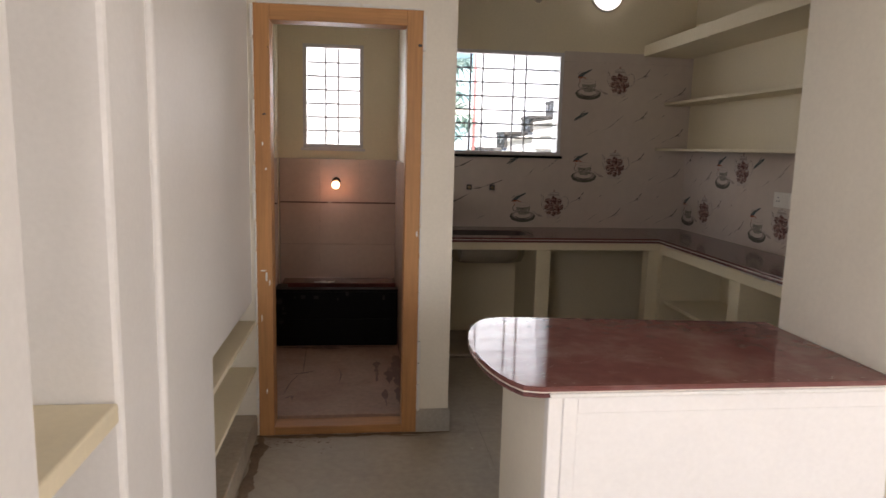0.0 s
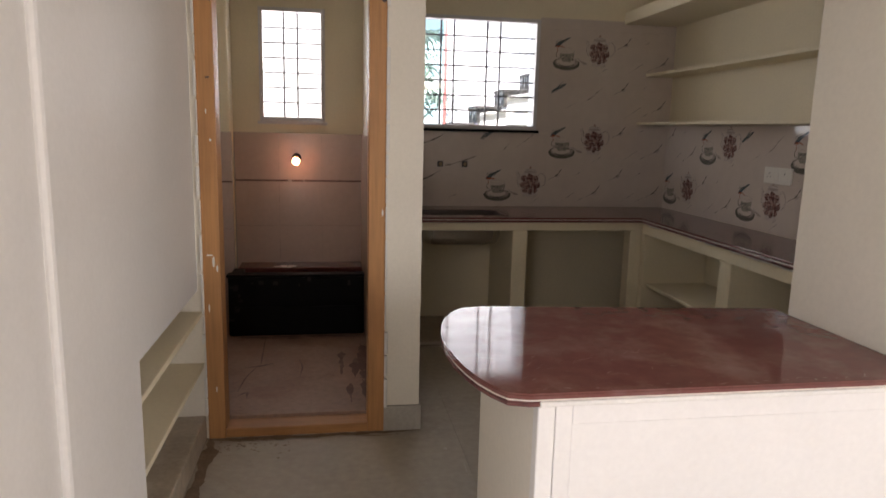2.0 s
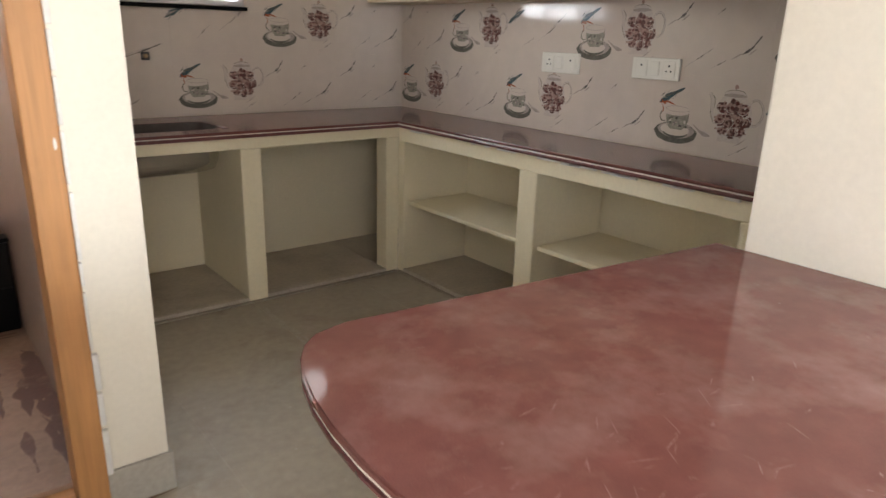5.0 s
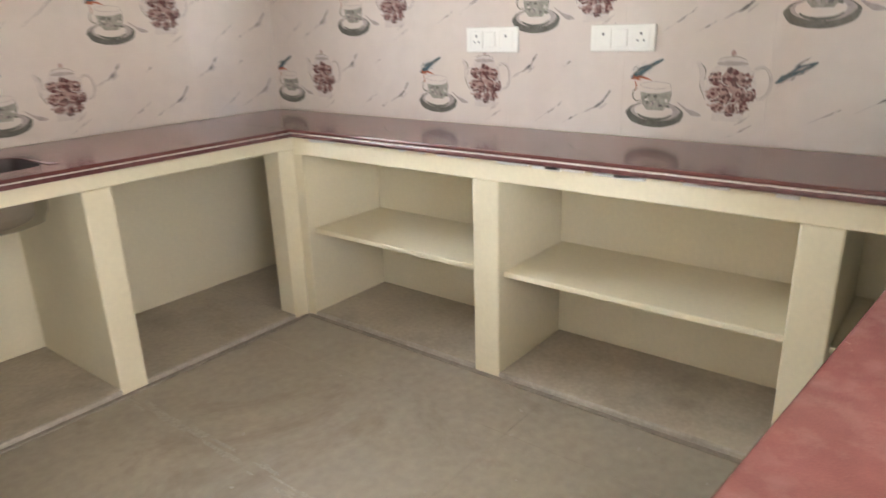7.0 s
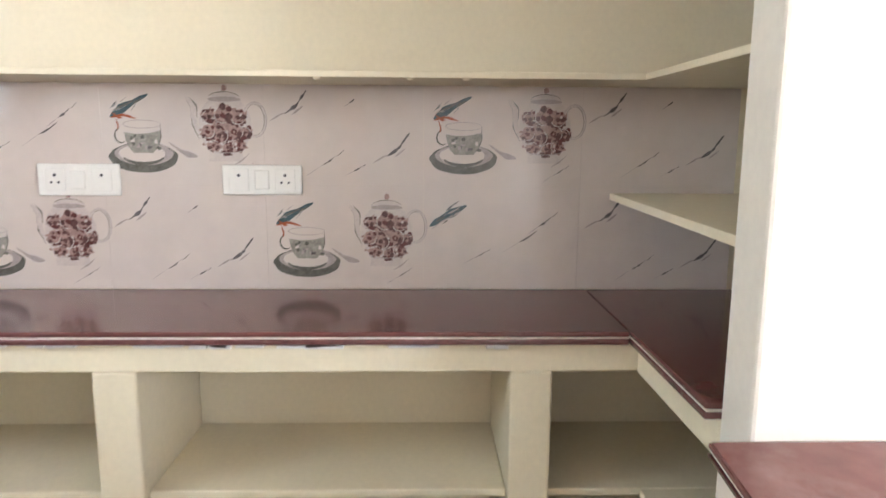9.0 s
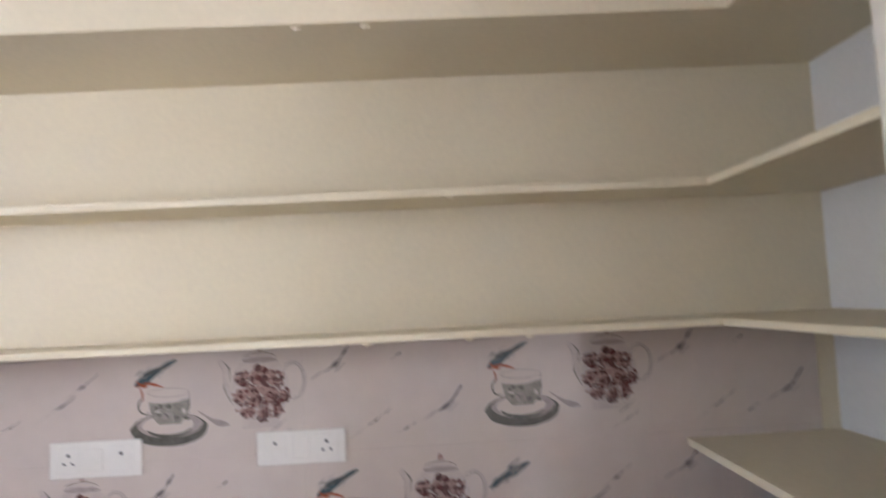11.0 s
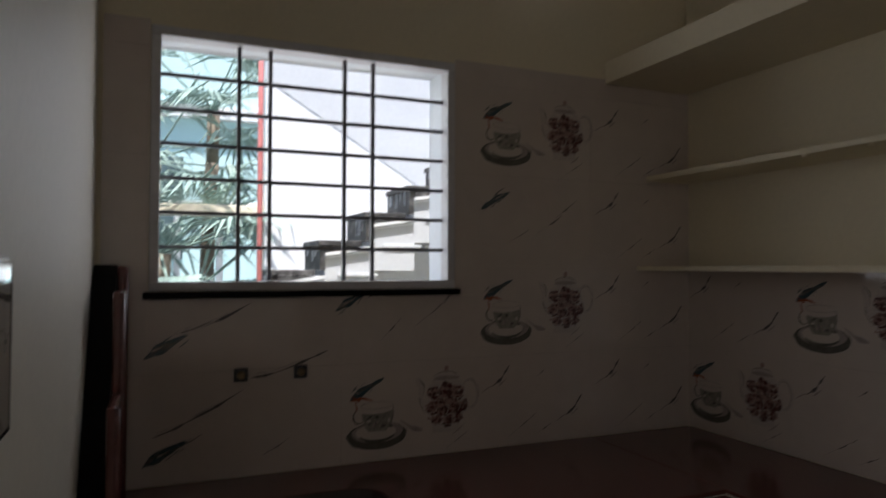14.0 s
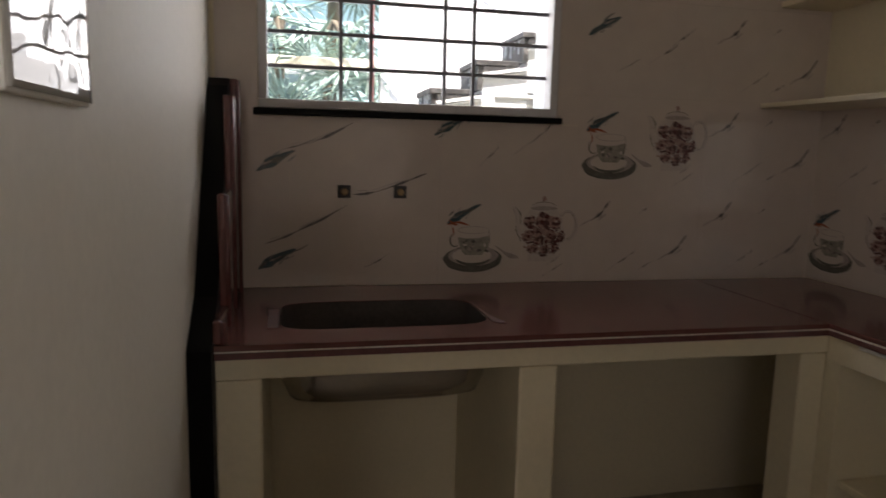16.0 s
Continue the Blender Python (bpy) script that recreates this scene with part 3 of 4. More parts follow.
def sink():
    s = base("sink", -1.696, -0.395, 0.84, "stainless steel undermount sink set into the worktop", "sink")
    x0, x1, y0, y1 = SINK
    cx, cy, a, b = (x0 + x1) / 2, (y0 + y1) / 2, (x1 - x0) / 2, (y1 - y0) / 2
    def ring(bm, k, z, n=40):
        out = []
        for i in range(n):
            t = 2 * math.pi * i / n
            c, q = math.cos(t), math.sin(t)
            e = 2 / 5.5
            out.append(bm.verts.new((cx + a * k * math.copysign(abs(c) ** e, c), cy + b * k * math.copysign(abs(q) ** e, q), z)))
        return out
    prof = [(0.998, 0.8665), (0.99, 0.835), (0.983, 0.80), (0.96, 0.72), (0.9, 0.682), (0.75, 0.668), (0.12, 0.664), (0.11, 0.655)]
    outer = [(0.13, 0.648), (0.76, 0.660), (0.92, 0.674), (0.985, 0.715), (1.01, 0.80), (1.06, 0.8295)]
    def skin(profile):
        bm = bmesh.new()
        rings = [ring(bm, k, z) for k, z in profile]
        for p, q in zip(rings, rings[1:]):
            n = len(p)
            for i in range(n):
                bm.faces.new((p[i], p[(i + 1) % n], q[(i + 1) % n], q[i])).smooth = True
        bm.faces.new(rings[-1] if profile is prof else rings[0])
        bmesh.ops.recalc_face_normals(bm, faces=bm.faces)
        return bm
    # near-black colour stands in for the dim room mirrored in the basin
    child("basin", skin(prof), mat("shaded_steel", (0.085, 0.072, 0.065), 0.5, 0.25, 12, 90, metal=0.4), s, "dull inner basin with shade put into its dark colour")
    child("bowl", skin(outer), STEEL, s)
    child("drain", lathe([(0.04, 0.6655), (0.04, 0.670), (0.03, 0.669), (0.006, 0.667)], 20, (cx, cy, 0)), DARKPLASTIC, s, "dark drain ring")
    # the worn pale rim of the cut in the stone
    dust = mat("stone_dust", (0.17, 0.105, 0.092), 0.6, 0.3, 20, 90)
    child("scuffed_rim", prism([(x1 + 0.003, y0 + 0.01), (x1 + 0.035, y0 + 0.0), (x1 + 0.012, y0 + 0.09), (x1 + 0.003, y1 - 0.06)], TOP + 0.0006, TOP + 0.002), dust, s, "dusty scuffed rim")
    child("scuffed_rim", box(x0 - 0.03, x0 - 0.002, y0 + 0.02, y1 - 0.09, TOP + 0.0006, TOP + 0.0022), dust, s, "dusty scuffed rim")
    return s


sink()


def side_splash():
    s = base("side_splash", -2.145, -0.34, 0, "black stone end slab with stepped red granite side splash", "splashback")
    child("end_slab", prism([(-0.002, 0.0), (-0.682, 0.0), (-0.682, 0.86), (-0.52, 0.95), (-0.32, 1.2), (-0.1, 1.49), (-0.06, 1.515), (-0.002, 1.515)], -2.176, -2.1165, "x"), BLACKSTONE, s)
    for y0, y1, z1 in ((-0.664, -0.50, 0.925), (-0.50, -0.30, 1.20), (-0.30, -0.09, 1.45), (-0.09, -0.008, 1.512)):
        p = child("panel", box(-2.116, -2.094, y0, y1 - 0.002, TOP + 0.0005, z1, 0.006), GRANITE, s, "red granite panel with a rounded edge")
        child("edge_bead", add_tube(bmesh.new(), (-2.094, y0 + 0.004, TOP + 0.002), (-2.094, y0 + 0.004, z1 - 0.004), 0.007), GRANITE_EDGE, s)
    return s


side_splash()

# capped pipe stubs for the taps
for x in (-1.774, -1.591):
    p = base("pipe_stub", x, -0.007, 1.178, "capped brass tap outlet in the tiled wall", "pipe stub", group="tap outlets")
    child("surround", box(x - 0.021, x + 0.021, -0.011, -0.0075, 1.158, 1.199, 0.0015), DARKPLASTIC, p)
    child("cap", lathe([(0.012, -0.011), (0.012, -0.022), (0.008, -0.025)], 14, (x, 0, 1.178), "y"), mat("dull_brass", (0.35, 0.25, 0.15), 0.4, 0.2, 30, 90, metal=1.0), p)


# ---- wall shelves ----
def l_shelf(name, depth_side, front, z0, z1, label, material, slope=0.0):
    s = base(name, -0.2, -1.7, z0, label, "shelf", group="wall shelves")
    ob = child("side_board", box(-depth_side, -0.002, -3.457, -0.008, z0, z1, 0.0025), material, s)
    back = child("return_board", box(XP + PT + 0.002, -depth_side + 0.002, -3.457, front, z0, z1, 0.0025), material, s)
    # the cast slab rises a little away from the window wall
    for board in (ob, back):
        for v in board.data.vertices:
            v.co.z -= slope * (v.co.y + s.location.y + 0.7)
    rr = random.Random(int(z0 * 100))
    # small runs of paint under the front edge
    for k in range(3):
        y = rr.uniform(-2.7, -0.5)
        child("paint_drip", lathe([(0.004, 0.0), (0.012, -0.002), (0.009, -0.006), (0.003, -0.009)], 10, (-depth_side + 0.012, y, z0 + 0.001)), material, s)
    return s


l_shelf("wall_shelf", 0.27, -3.02, 1.4975, 1.515, "thin cream shelf that runs round the kitchen corner", CREAM)
l_shelf("wall_shelf", 0.22, -3.03, 1.853, 1.874, "thin cream shelf that runs round the kitchen corner", CREAM)
l_shelf("loft_slab", 0.415, -3.02, 2.226, 2.312, "thick cream concrete loft slab above the shelves", CREAM, 0.004)
thing("corner_shelf", prism([(-0.009, -3.01), (XP + PT + 0.002, -2.985), (XP + PT + 0.002, -3.457), (-0.009, -3.457)], 1.155, 1.175), CREAM, "short cream shelf in the return of the wall", "shelf")

# ---- low wall with breakfast worktop ----
low = base("breakfast_counter", -1.6, -3.25, 0, "cream low wall with a rounded dark red granite top", "counter")
child("low_wall", box(-2.095, XP - 0.002, YS + 0.012, -2.95, 0, 0.818, 0.008), OFFWHITE, low)
child("corner_bead", box(-2.103, -2.0615, YS + 0.002, YS + 0.04, 0, 0.818, 0.004), WHITE, low)
child("border_stile", box(-2.06, -2.02, YS + 0.0035, YS + 0.0135, 0, 0.8175, 0.002), WHITE, low)
child("border_rail", box(-2.0195, XP - 0.002, YS + 0.0035, YS + 0.0135, 0.772, 0.8175, 0.002), WHITE, low)
child("front_panel", box(-2.0195, XP - 0.002, YS + 0.0055, YS + 0.0135, 0.0, 0.7715, 0.0015), WHITE, low)
child("edge_plaster", box(-2.1, XP - 0.002, YS - 0.006, YS + 0.012, 0.819, 0.8315, 0.003), PUTTY, low, "grey-white plaster pressed under the front edge")


def pen_outline(grow=0.0):
    pts = [(XP - 0.002, YS - 0.002 - grow), (-2.125 - grow * 0.5, YS - 0.002 - grow)]
    n = 14
    for i in range(1, n):
        t = i / n
        # bulging end: from the front corner out and round to the back edge
        ang = math.pi * (-0.42 + 0.92 * t)
        x = -2.105 - (0.152 + grow) * math.cos(ang)
        y = -3.205 + (0.392 + grow) * math.sin(ang)
        pts.append((x, max(y, YS - 0.002 - grow)))
    pts += [(-2.07, -2.806 + grow), (XP - 0.002, -2.905 + grow)]
    return pts


for name, z0, z1, g, m in (("lower_edge", 0.8185, 0.832, 0.0, GRANITE_EDGE), ("filler_line", 0.832, 0.8355, -0.003, FILLER), ("top_slab", 0.8355, 0.85, 0.0, POLISHED)):
    bm = prism(pen_outline(g), z0, z1)
    if m is not FILLER:
        bmesh.ops.bevel(bm, geom=[e for e in bm.edges if abs(e.verts[0].co.z - e.verts[1].co.z) < 1e-5], offset=0.004, segments=2, affect="EDGES")
    child(name, bm, m, low)
structure("trim_pier", box(XP - 0.004, XP + 0.04, YS - 0.006, YS + 0.02, TOP + 0.001, CEIL - 0.001, 0.004), WHITE, "white corner bead of the partition", "trim")


for x, z, w, h in ((-1.41, 0.745, 0.004, 0.018), (-1.405, 0.61, 0.003, 0.014), (-1.41, 0.595, 0.007, 0.003), (-1.72, 0.52, 0.005, 0.006), (-1.2, 0.35, 0.004, 0.01)):
    ob = child("scratch", lathe([(0.5, 0.0), (0.4, -0.6), (0.05, -0.7)], 8, (0, 0, 0), "y"), mat("scratch_brown", (0.38, 0.3, 0.22), 0.8, 0.2, 40, 90), low)
    ob.scale = (w, 0.001, h)
    ob.location = Vector((x, YS + 0.0062, z)) - low.location + Vector((low.location.x * w, low.location.y * 0.001, low.location.z * h))
rng = random.Random(17)
bm = bmesh.new()
for i in range(38):
    x, y = rng.uniform(-2.1, -0.5), rng.uniform(-3.4, -0.7)
    r = rng.uniform(0.002, 0.007)
    m4 = Matrix.Translation((x, y, 0.0008)) @ Matrix.Rotation(rng.uniform(0, 3), 4, "Z") @ Matrix.Diagonal((r * rng.uniform(0.6, 2.2), r, 0.0012, 1))
    bmesh.ops.create_icosphere(bm, subdivisions=1, radius=1, matrix=m4)
thing("paint_flecks", bm, LIP, "small white paint and plaster flecks on the floor", "flecks", kind="stuff")


# ---- electrical fittings ----
def socket_plate(y0, y1, z0, z1, switch):
    p = base("socket_plate", -0.007, (y0 + y1) / 2, z0, "white modular plate with socket and switch on the tiles", "socket", group="kitchen sockets")
    child("plate", box(-0.020, -0.0065, y1, y0, z0, z1, 0.004), PLASTIC, p)
    c, h = (y0 + y1) / 2, (z0 + z1) / 2
    child("switch", box(-0.026, -0.020, c - 0.022, c + 0.022, h - 0.028, h + 0.03, 0.003), PLASTIC, p)
    for s in (-1, 1):
        child("insert", box(-0.022, -0.020, c + s * 0.07 - 0.03, c + s * 0.07 + 0.03, h - 0.034, h + 0.034, 0.002), PLASTIC, p)
        for dy, dz, r in ((0, 0.014, 0.005), (-0.011, -0.008, 0.004), (0.011, -0.008, 0.004)):
            if s == switch or dy == 0:
                child("pin_hole", add_tube(bmesh.new(), (-0.0225, c + s * 0.07 + dy, h + dz), (-0.0215, c + s * 0.07 + dy, h + dz), r), DARKPLASTIC, p)
    return p


socket_plate(-1.263, -1.508, 1.160, 1.257, 1)
socket_plate(-1.817, -2.058, 1.165, 1.256, -1)

sw = base("switch_board", -2.16, -1.526, 1.352, "white switch board with a glossy film-wrapped plate on the wall", "switch board")
child("box", box(-2.172, -2.148, -1.637, -1.415, 1.352, 1.518, 0.003), PLASTIC, sw)
# the plate is still wrapped in its creased clear film
bm = bmesh.new()
NU, NV = 30, 24
grid = []
for i in range(NU + 1):
    for j in range(NV + 1):
        y, z = -1.633 + 0.214 * i / NU, 1.356 + 0.158 * j / NV
        d = 0.0011 * noise.noise(Vector((y * 16, z * 13, 3.1))) + 0.0004 * noise.noise(Vector((y * 45, z * 30, 7.7)))
        grid.append(bm.verts.new((-2.1455 + d * min(1, 6 * min(i, NU - i, j, NV - j) / NV), y, z)))
for i in range(NU):
    for j in range(NV):
        k = i * (NV + 1) + j
        bm.faces.new((grid[k], grid[k + NV + 1], grid[k + NV + 2], grid[k + 1])).smooth = True
rim = [grid[i * (NV + 1)] for i in range(NU + 1)] + [grid[NU * (NV + 1) + j] for j in range(1, NV + 1)] + [grid[i * (NV + 1) + NV] for i in range(NU - 1, -1, -1)] + [grid[j] for j in range(NV - 1, 0, -1)]
low_rim = [bm.verts.new((-2.148, v.co.y, v.co.z)) for v in rim]
for i in range(len(rim)):
    j = (i + 1) % len(rim)
    bm.faces.new((rim[i], low_rim[i], low_rim[j], rim[j]))
bmesh.ops.recalc_face_normals(bm, faces=bm.faces)
child("plate", bm, GLOSSWHITE, sw, "glossy plate under creased clear film")
for z in (1.39, 1.475):
    child("screw", box(-2.158, -2.154, -1.6385, -1.6368, z - 0.006, z + 0.006), DARKPLASTIC, sw)

lamp = base("wall_lamp", -0.742, 0, 2.674, "round white glowing lamp dome high on the wall", "lamp")
child("back_plate", lathe([(0.125, -0.001), (0.125, -0.018), (0.118, -0.022)], 40, (-0.742, 0, 2.674), "y"), PLASTIC, lamp)
child("dome", lathe([(0.117, -0.022), (0.112, -0.045), (0.09, -0.068), (0.055, -0.082), (0.01, -0.087)], 40, (-0.742, 0, 2.674), "y"), LAMPGLOW, lamp)
for x, z, r in ((-1.28, 2.62, 0.03), (-1.66, 2.63, 0.014)):
    thing("wall_hole", lathe([(r, -0.0005), (r * 0.9, -0.004), (r * 0.5, -0.005)], 18, (x, 0, z), "y"), mat("patch_plaster", (0.2, 0.17, 0.14), 0.9, 0.2, 20, 80) if r < 0.02 else mat("patch_grey", (0.48, 0.42, 0.34), 0.9, 0.1, 20, 80), "round plugged fixing hole in the painted wall", "hole", group="fixing holes")


# ---- outside ----
structure("ground", box(-60, 60, 0.22, 120, -0.9, -0.6), GROUND, "bare ground outside the house", "ground")
stair = base("outside_staircase", -0.6, 1.9, -0.6, "white outdoor staircase with worn black steps and grey stepped sides", "staircase")
WORN = mat("worn_black_step", (0.035, 0.035, 0.036), 0.6, 0.5, 20, 90, stain=(0.3, 0.3, 0.3), stain_scale=14, stain_amt=0.5)
zl = lambda x, d: 1.82 - d + (x + 0.93) * 0.627
for i in range(-4, 3):
    x0, z1 = -0.93 + 0.26 * i, 1.82 + 0.163 * i
    child("riser", box(x0, x0 + 0.03, 1.5, 1.9, z1 - 0.163, z1 - 0.0305), WORN, stair)
    child("tread", box(x0 - 0.012, x0 + 0.235, 1.486, 1.9, z1 - 0.03, z1, 0.004), WORN, stair)
    child("nosing_wedge", prism([(x0 + 0.031, z1 - 0.031), (x0 + 0.031, z1 - 0.068), (x0 + 0.21, z1 - 0.036), (x0 + 0.225, z1 - 0.031)], 1.49, 1.53, "y"), WORN, stair)
    child("side_face", prism([(x0 + 0.031, z1 - 0.07), (x0 + 0.031, z1 - 0.33), (x0 + 0.291, z1 - 0.33), (x0 + 0.291, z1 - 0.032), (x0 + 0.2255, z1 - 0.033)], 1.5, 1.9, "y"), OUTGREY, stair)
    for off, th, pr in ((0.07, 0.016, 0.022), (0.093, 0.009, 0.013)):
        child("side_moulding", prism([(x0 + 0.028, z1 - off), (x0 + 0.028, z1 - off - th), (x0 + 0.285, z1 - off + 0.04 - th), (x0 + 0.285, z1 - off + 0.04)], 1.4995 - pr, 1.4995, "y"), OUTWALL, stair)
    child("side_ledge", box(x0 + 0.1, x0 + 0.33, 1.489, 1.4995, z1 - 0.2, z1 - 0.182, 0.002), OUTGREY, stair)
    rr = random.Random(40 + i)
    for k in range(6):
        yy, hh = rr.uniform(1.52, 1.86), rr.uniform(0.03, 0.1)
        child("cement_drip", box(x0 - 0.003, x0 - 0.0003, yy, yy + rr.uniform(0.008, 0.03), z1 - 0.031 - hh, z1 - 0.031), OUTGREY, stair)
child("under_wall", prism([(-2.3, -0.6), (0.6, -0.6), (0.6, zl(0.6, 0.3)), (-2.3, zl(-2.3, 0.3))], 1.91, 1.99, "y"), OUTWALL, stair)
# thin grey sheet on the outside wall: shade of a flight above, as colour
child("flight_shade_sheet", prism([(-1.34, 2.80), (-1.27, 2.757), (-0.756, 2.442), (-0.42, 2.235), (0.4, 1.73), (0.6, 4.5), (-1.34, 4.5)], 2.527, 2.531, "y"), OUTGREY, stair)
thing("outside_wall", box(-1.335, 3.0, 2.532, 2.7, -0.6, 6.0), OUTWALL, "sunlit white wall behind the staircase", "wall")
thing("veranda_beam", box(-6.0, -1.336, 2.56, 2.68, 1.851, 1.925, 0.006), mat("outside_cream_beam", (0.74, 0.68, 0.55), 0.8, 0.06, 3, 40, 0.1), "pale cream beam that runs out from the outside wall", "beam")
thing("red_pipe", add_tube(bmesh.new(), (-1.556, 1.18, -0.6), (-1.556, 1.18, 4.5), 0.013, 12), REDPIPE, "thin red painted pipe beside the stairs", "pipe")
house = base("neighbour_house", -5, 7, -0.6, "pale teal neighbouring house behind palms", "house")
child("wall", box(-9, 0.2, 7, 11, -0.6, 8), TEALWALL, house)
child("ledge", box(-9, 0.2, 6.85, 6.998, 3.4, 3.55), OUTWALL, house)
for x in (-4.4, -2.6):
    child("window", box(x, x + 0.9, 6.96, 6.998, 1.6, 2.9, 0.01), mat("shaded_glass", (0.08, 0.12, 0.13), 0.1, 0.1, 4, 30), house)
child("roof", box(-9.2, 0.4, 6.8, 11.2, 8, 8.2), OUTWALL, house)
thing("boundary_wall", box(-9, -0.9, 5.0, 5.12, -0.6, 1.2), OUTWALL, "low white boundary wall outside", "wall")
rail = base("parapet_rail", -2.8, 4.6, 1.2, "cream horizontal rail of the outside parapet", "rail")
child("top_rail", box(-5.0, -1.0, 4.6, 4.68, 2.02, 2.13, 0.01), OUTWALL, rail)
for k in range(11):
    child("post", box(-4.9 + k * 0.38, -4.84 + k * 0.38, 4.61, 4.67, -0.6, 2.02), OUTWALL, rail)
thing("wash_side_wall", box(-6.0, -2.35, 1.6, 1.75, -0.6, 5.0), OUTWALL, "sunlit white wall outside the washroom window", "wall")


def palm(x, y, crown, seed):
    r = random.Random(seed)
    p = base("palm_tree", x, y, -0.6, "small fan palm with spiky green leaves outside the window", "palm", group="palms outside")
    bm = bmesh.new()
    n = 8
    for k in range(n):
        z0, z1 = -0.6 + (crown + 0.6) * k / n, -0.6 + (crown + 0.6) * (k + 1) / n
        add_tube(bm, (x + 0.02 * math.sin(k), y, z0), (x + 0.02 * math.sin(k + 1), y, z1), 0.07 - 0.003 * k, 8)
    child("trunk", bm, TRUNK, p)
    for f in range(15):
        bm = bmesh.new()
        a = 2 * math.pi * f / 15 + r.uniform(-0.2, 0.2)
        el = r.uniform(-0.5, 1.1)
        d = Vector((math.cos(a) * math.cos(el), math.sin(a) * math.cos(el), math.sin(el)))
        c = Vector((x, y, crown))
        tip = c + d * r.uniform(0.45, 0.7)
        add_tube(bm, c, tip, 0.008, 5)
        up = Vector((0, 0, 1)) - d * d.z
        up = up.normalized() if up.length > 0.1 else Vector((1, 0, 0))
        side = d.cross(up)
        for b in range(17):
            ang = (b / 16 - 0.5) * 3.6
            bl = (d * math.cos(ang) + side * math.sin(ang)).normalized()
            L = r.uniform(0.4, 0.55) * (1 - 0.2 * abs(math.sin(ang)))
            w = bl.cross(up).normalized() * 0.016
            m = tip + bl * L * 0.5
            e = tip + bl * L - Vector((0, 0, 0.18 * r.random() + 0.05))
            v = [bm.verts.new(q) for q in (tip - w * 0.3, m - w, e, m + w, tip + w * 0.3, m + up * 0.008)]
            bm.faces.new((v[0], v[1], v[5]))
            bm.faces.new((v[1], v[2], v[5]))
            bm.faces.new((v[2], v[3], v[5]))
            bm.faces.new((v[3], v[4], v[5]))
        child("frond", bm, LEAF, p)
    return p


palm(-1.98, 3.0, 1.6, 1)
palm(-1.62, 3.5, 2.75, 2)
palm(-1.72, 3.2, 1.35, 5)
palm(-2.05, 3.6, 2.35, 7)


# ---- patterned wall tiles ----
def stroke(bm, pts, w, slot, lift=0.0007, seed=0, rag=0.35):
    """A brush stroke through points, thin at both ends, with a ragged outline."""
    r = random.Random(seed)
    n = 7
    path = []
    for i in range(n + 1):
        t = i / n * (len(pts) - 1)
        k = min(int(t), len(pts) - 2)
        a, b = Vector(pts[k]), Vector(pts[k + 1])
        path.append(a.lerp(b, t - k))
    left, right = [], []
    for i, p in enumerate(path):
        d = (path[min(i + 1, n)] - path[max(i - 1, 0)]).normalized()
        nrm = Vector((-d.y, d.x))
        k = math.sin(math.pi * (0.06 + 0.88 * i / n)) * (1 + rag * (r.random() - 0.5) * 2)
        left.append(p + nrm * w * k)
        right.append(p - nrm * w * k * (1 + rag * (r.random() - 0.5)))
    lv = [bm.verts.new((p.x, p.y, lift)) for p in left]
    rv = [bm.verts.new((p.x, p.y, lift)) for p in right]
    for i in range(n):
        bm.faces.new((lv[i], rv[i], rv[i + 1], lv[i + 1])).material_index = slot


def blob(bm, u, v, a, b, slot, lift=0.0007, seed=0, rag=0.0, n=20, lo=0.0, hi=2 * math.pi):
    r = random.Random(seed)
    ring = []
    for i in range(n):
        t = lo + (hi - lo) * i / (n - (0 if hi - lo > 6.2 else 1))
        k = 1 + rag * (r.random() - 0.5) * 2
        ring.append(bm.verts.new((u + a * k * math.cos(t), v + b * k * math.sin(t), lift)))
    bm.faces.new(ring).material_index = slot


def arc(bm, u, v, a, b, w, lo, hi, slot, lift=0.0008, n=16):
    prev = None
    for i in range(n + 1):
        t = lo + (hi - lo) * i / n
        k = w * (0.5 + 0.5 * math.sin(math.pi * i / n))
        p = bm.verts.new((u + (a + k) * math.cos(t), v + (b + k) * math.sin(t), lift))
        q = bm.verts.new((u + (a - k) * math.cos(t), v + (b - k) * math.sin(t), lift))
        if prev:
            bm.faces.new((prev[0], p, q, prev[1])).material_index = slot
        prev = (p, q)


INKS = [GREY_INK, LIGHT_INK, RED_INK, PINK_INK, TEAL_INK, ORANGE_INK, VEIN_INK, PALE_VEIN, TILE]


def veins(bm, seed, spots):
    r = random.Random(seed)
    for u, v, L in spots:
        a = radians(r.uniform(28, 48))
        c, s = math.cos(a), math.sin(a)
        stroke(bm, [(u, v), (u + c * L * 0.5, v + s * L * 0.4), (u + c * L, v + s * L)], r.uniform(0.0014, 0.0028), 6, 0.0005, r.random(), 0.7)
        stroke(bm, [(u - c * L * 0.9, v - s * L * 0.9), (u, v)], 0.0009, 7, 0.0004, r.random(), 0.6)
        if r.random() < 0.6:
            stroke(bm, [(u + c * L * 1.05, v + s * L * 0.9), (u + c * L * 1.5, v + s * L * 1.5)], 0.001, 6, 0.0004, r.random(), 0.6)


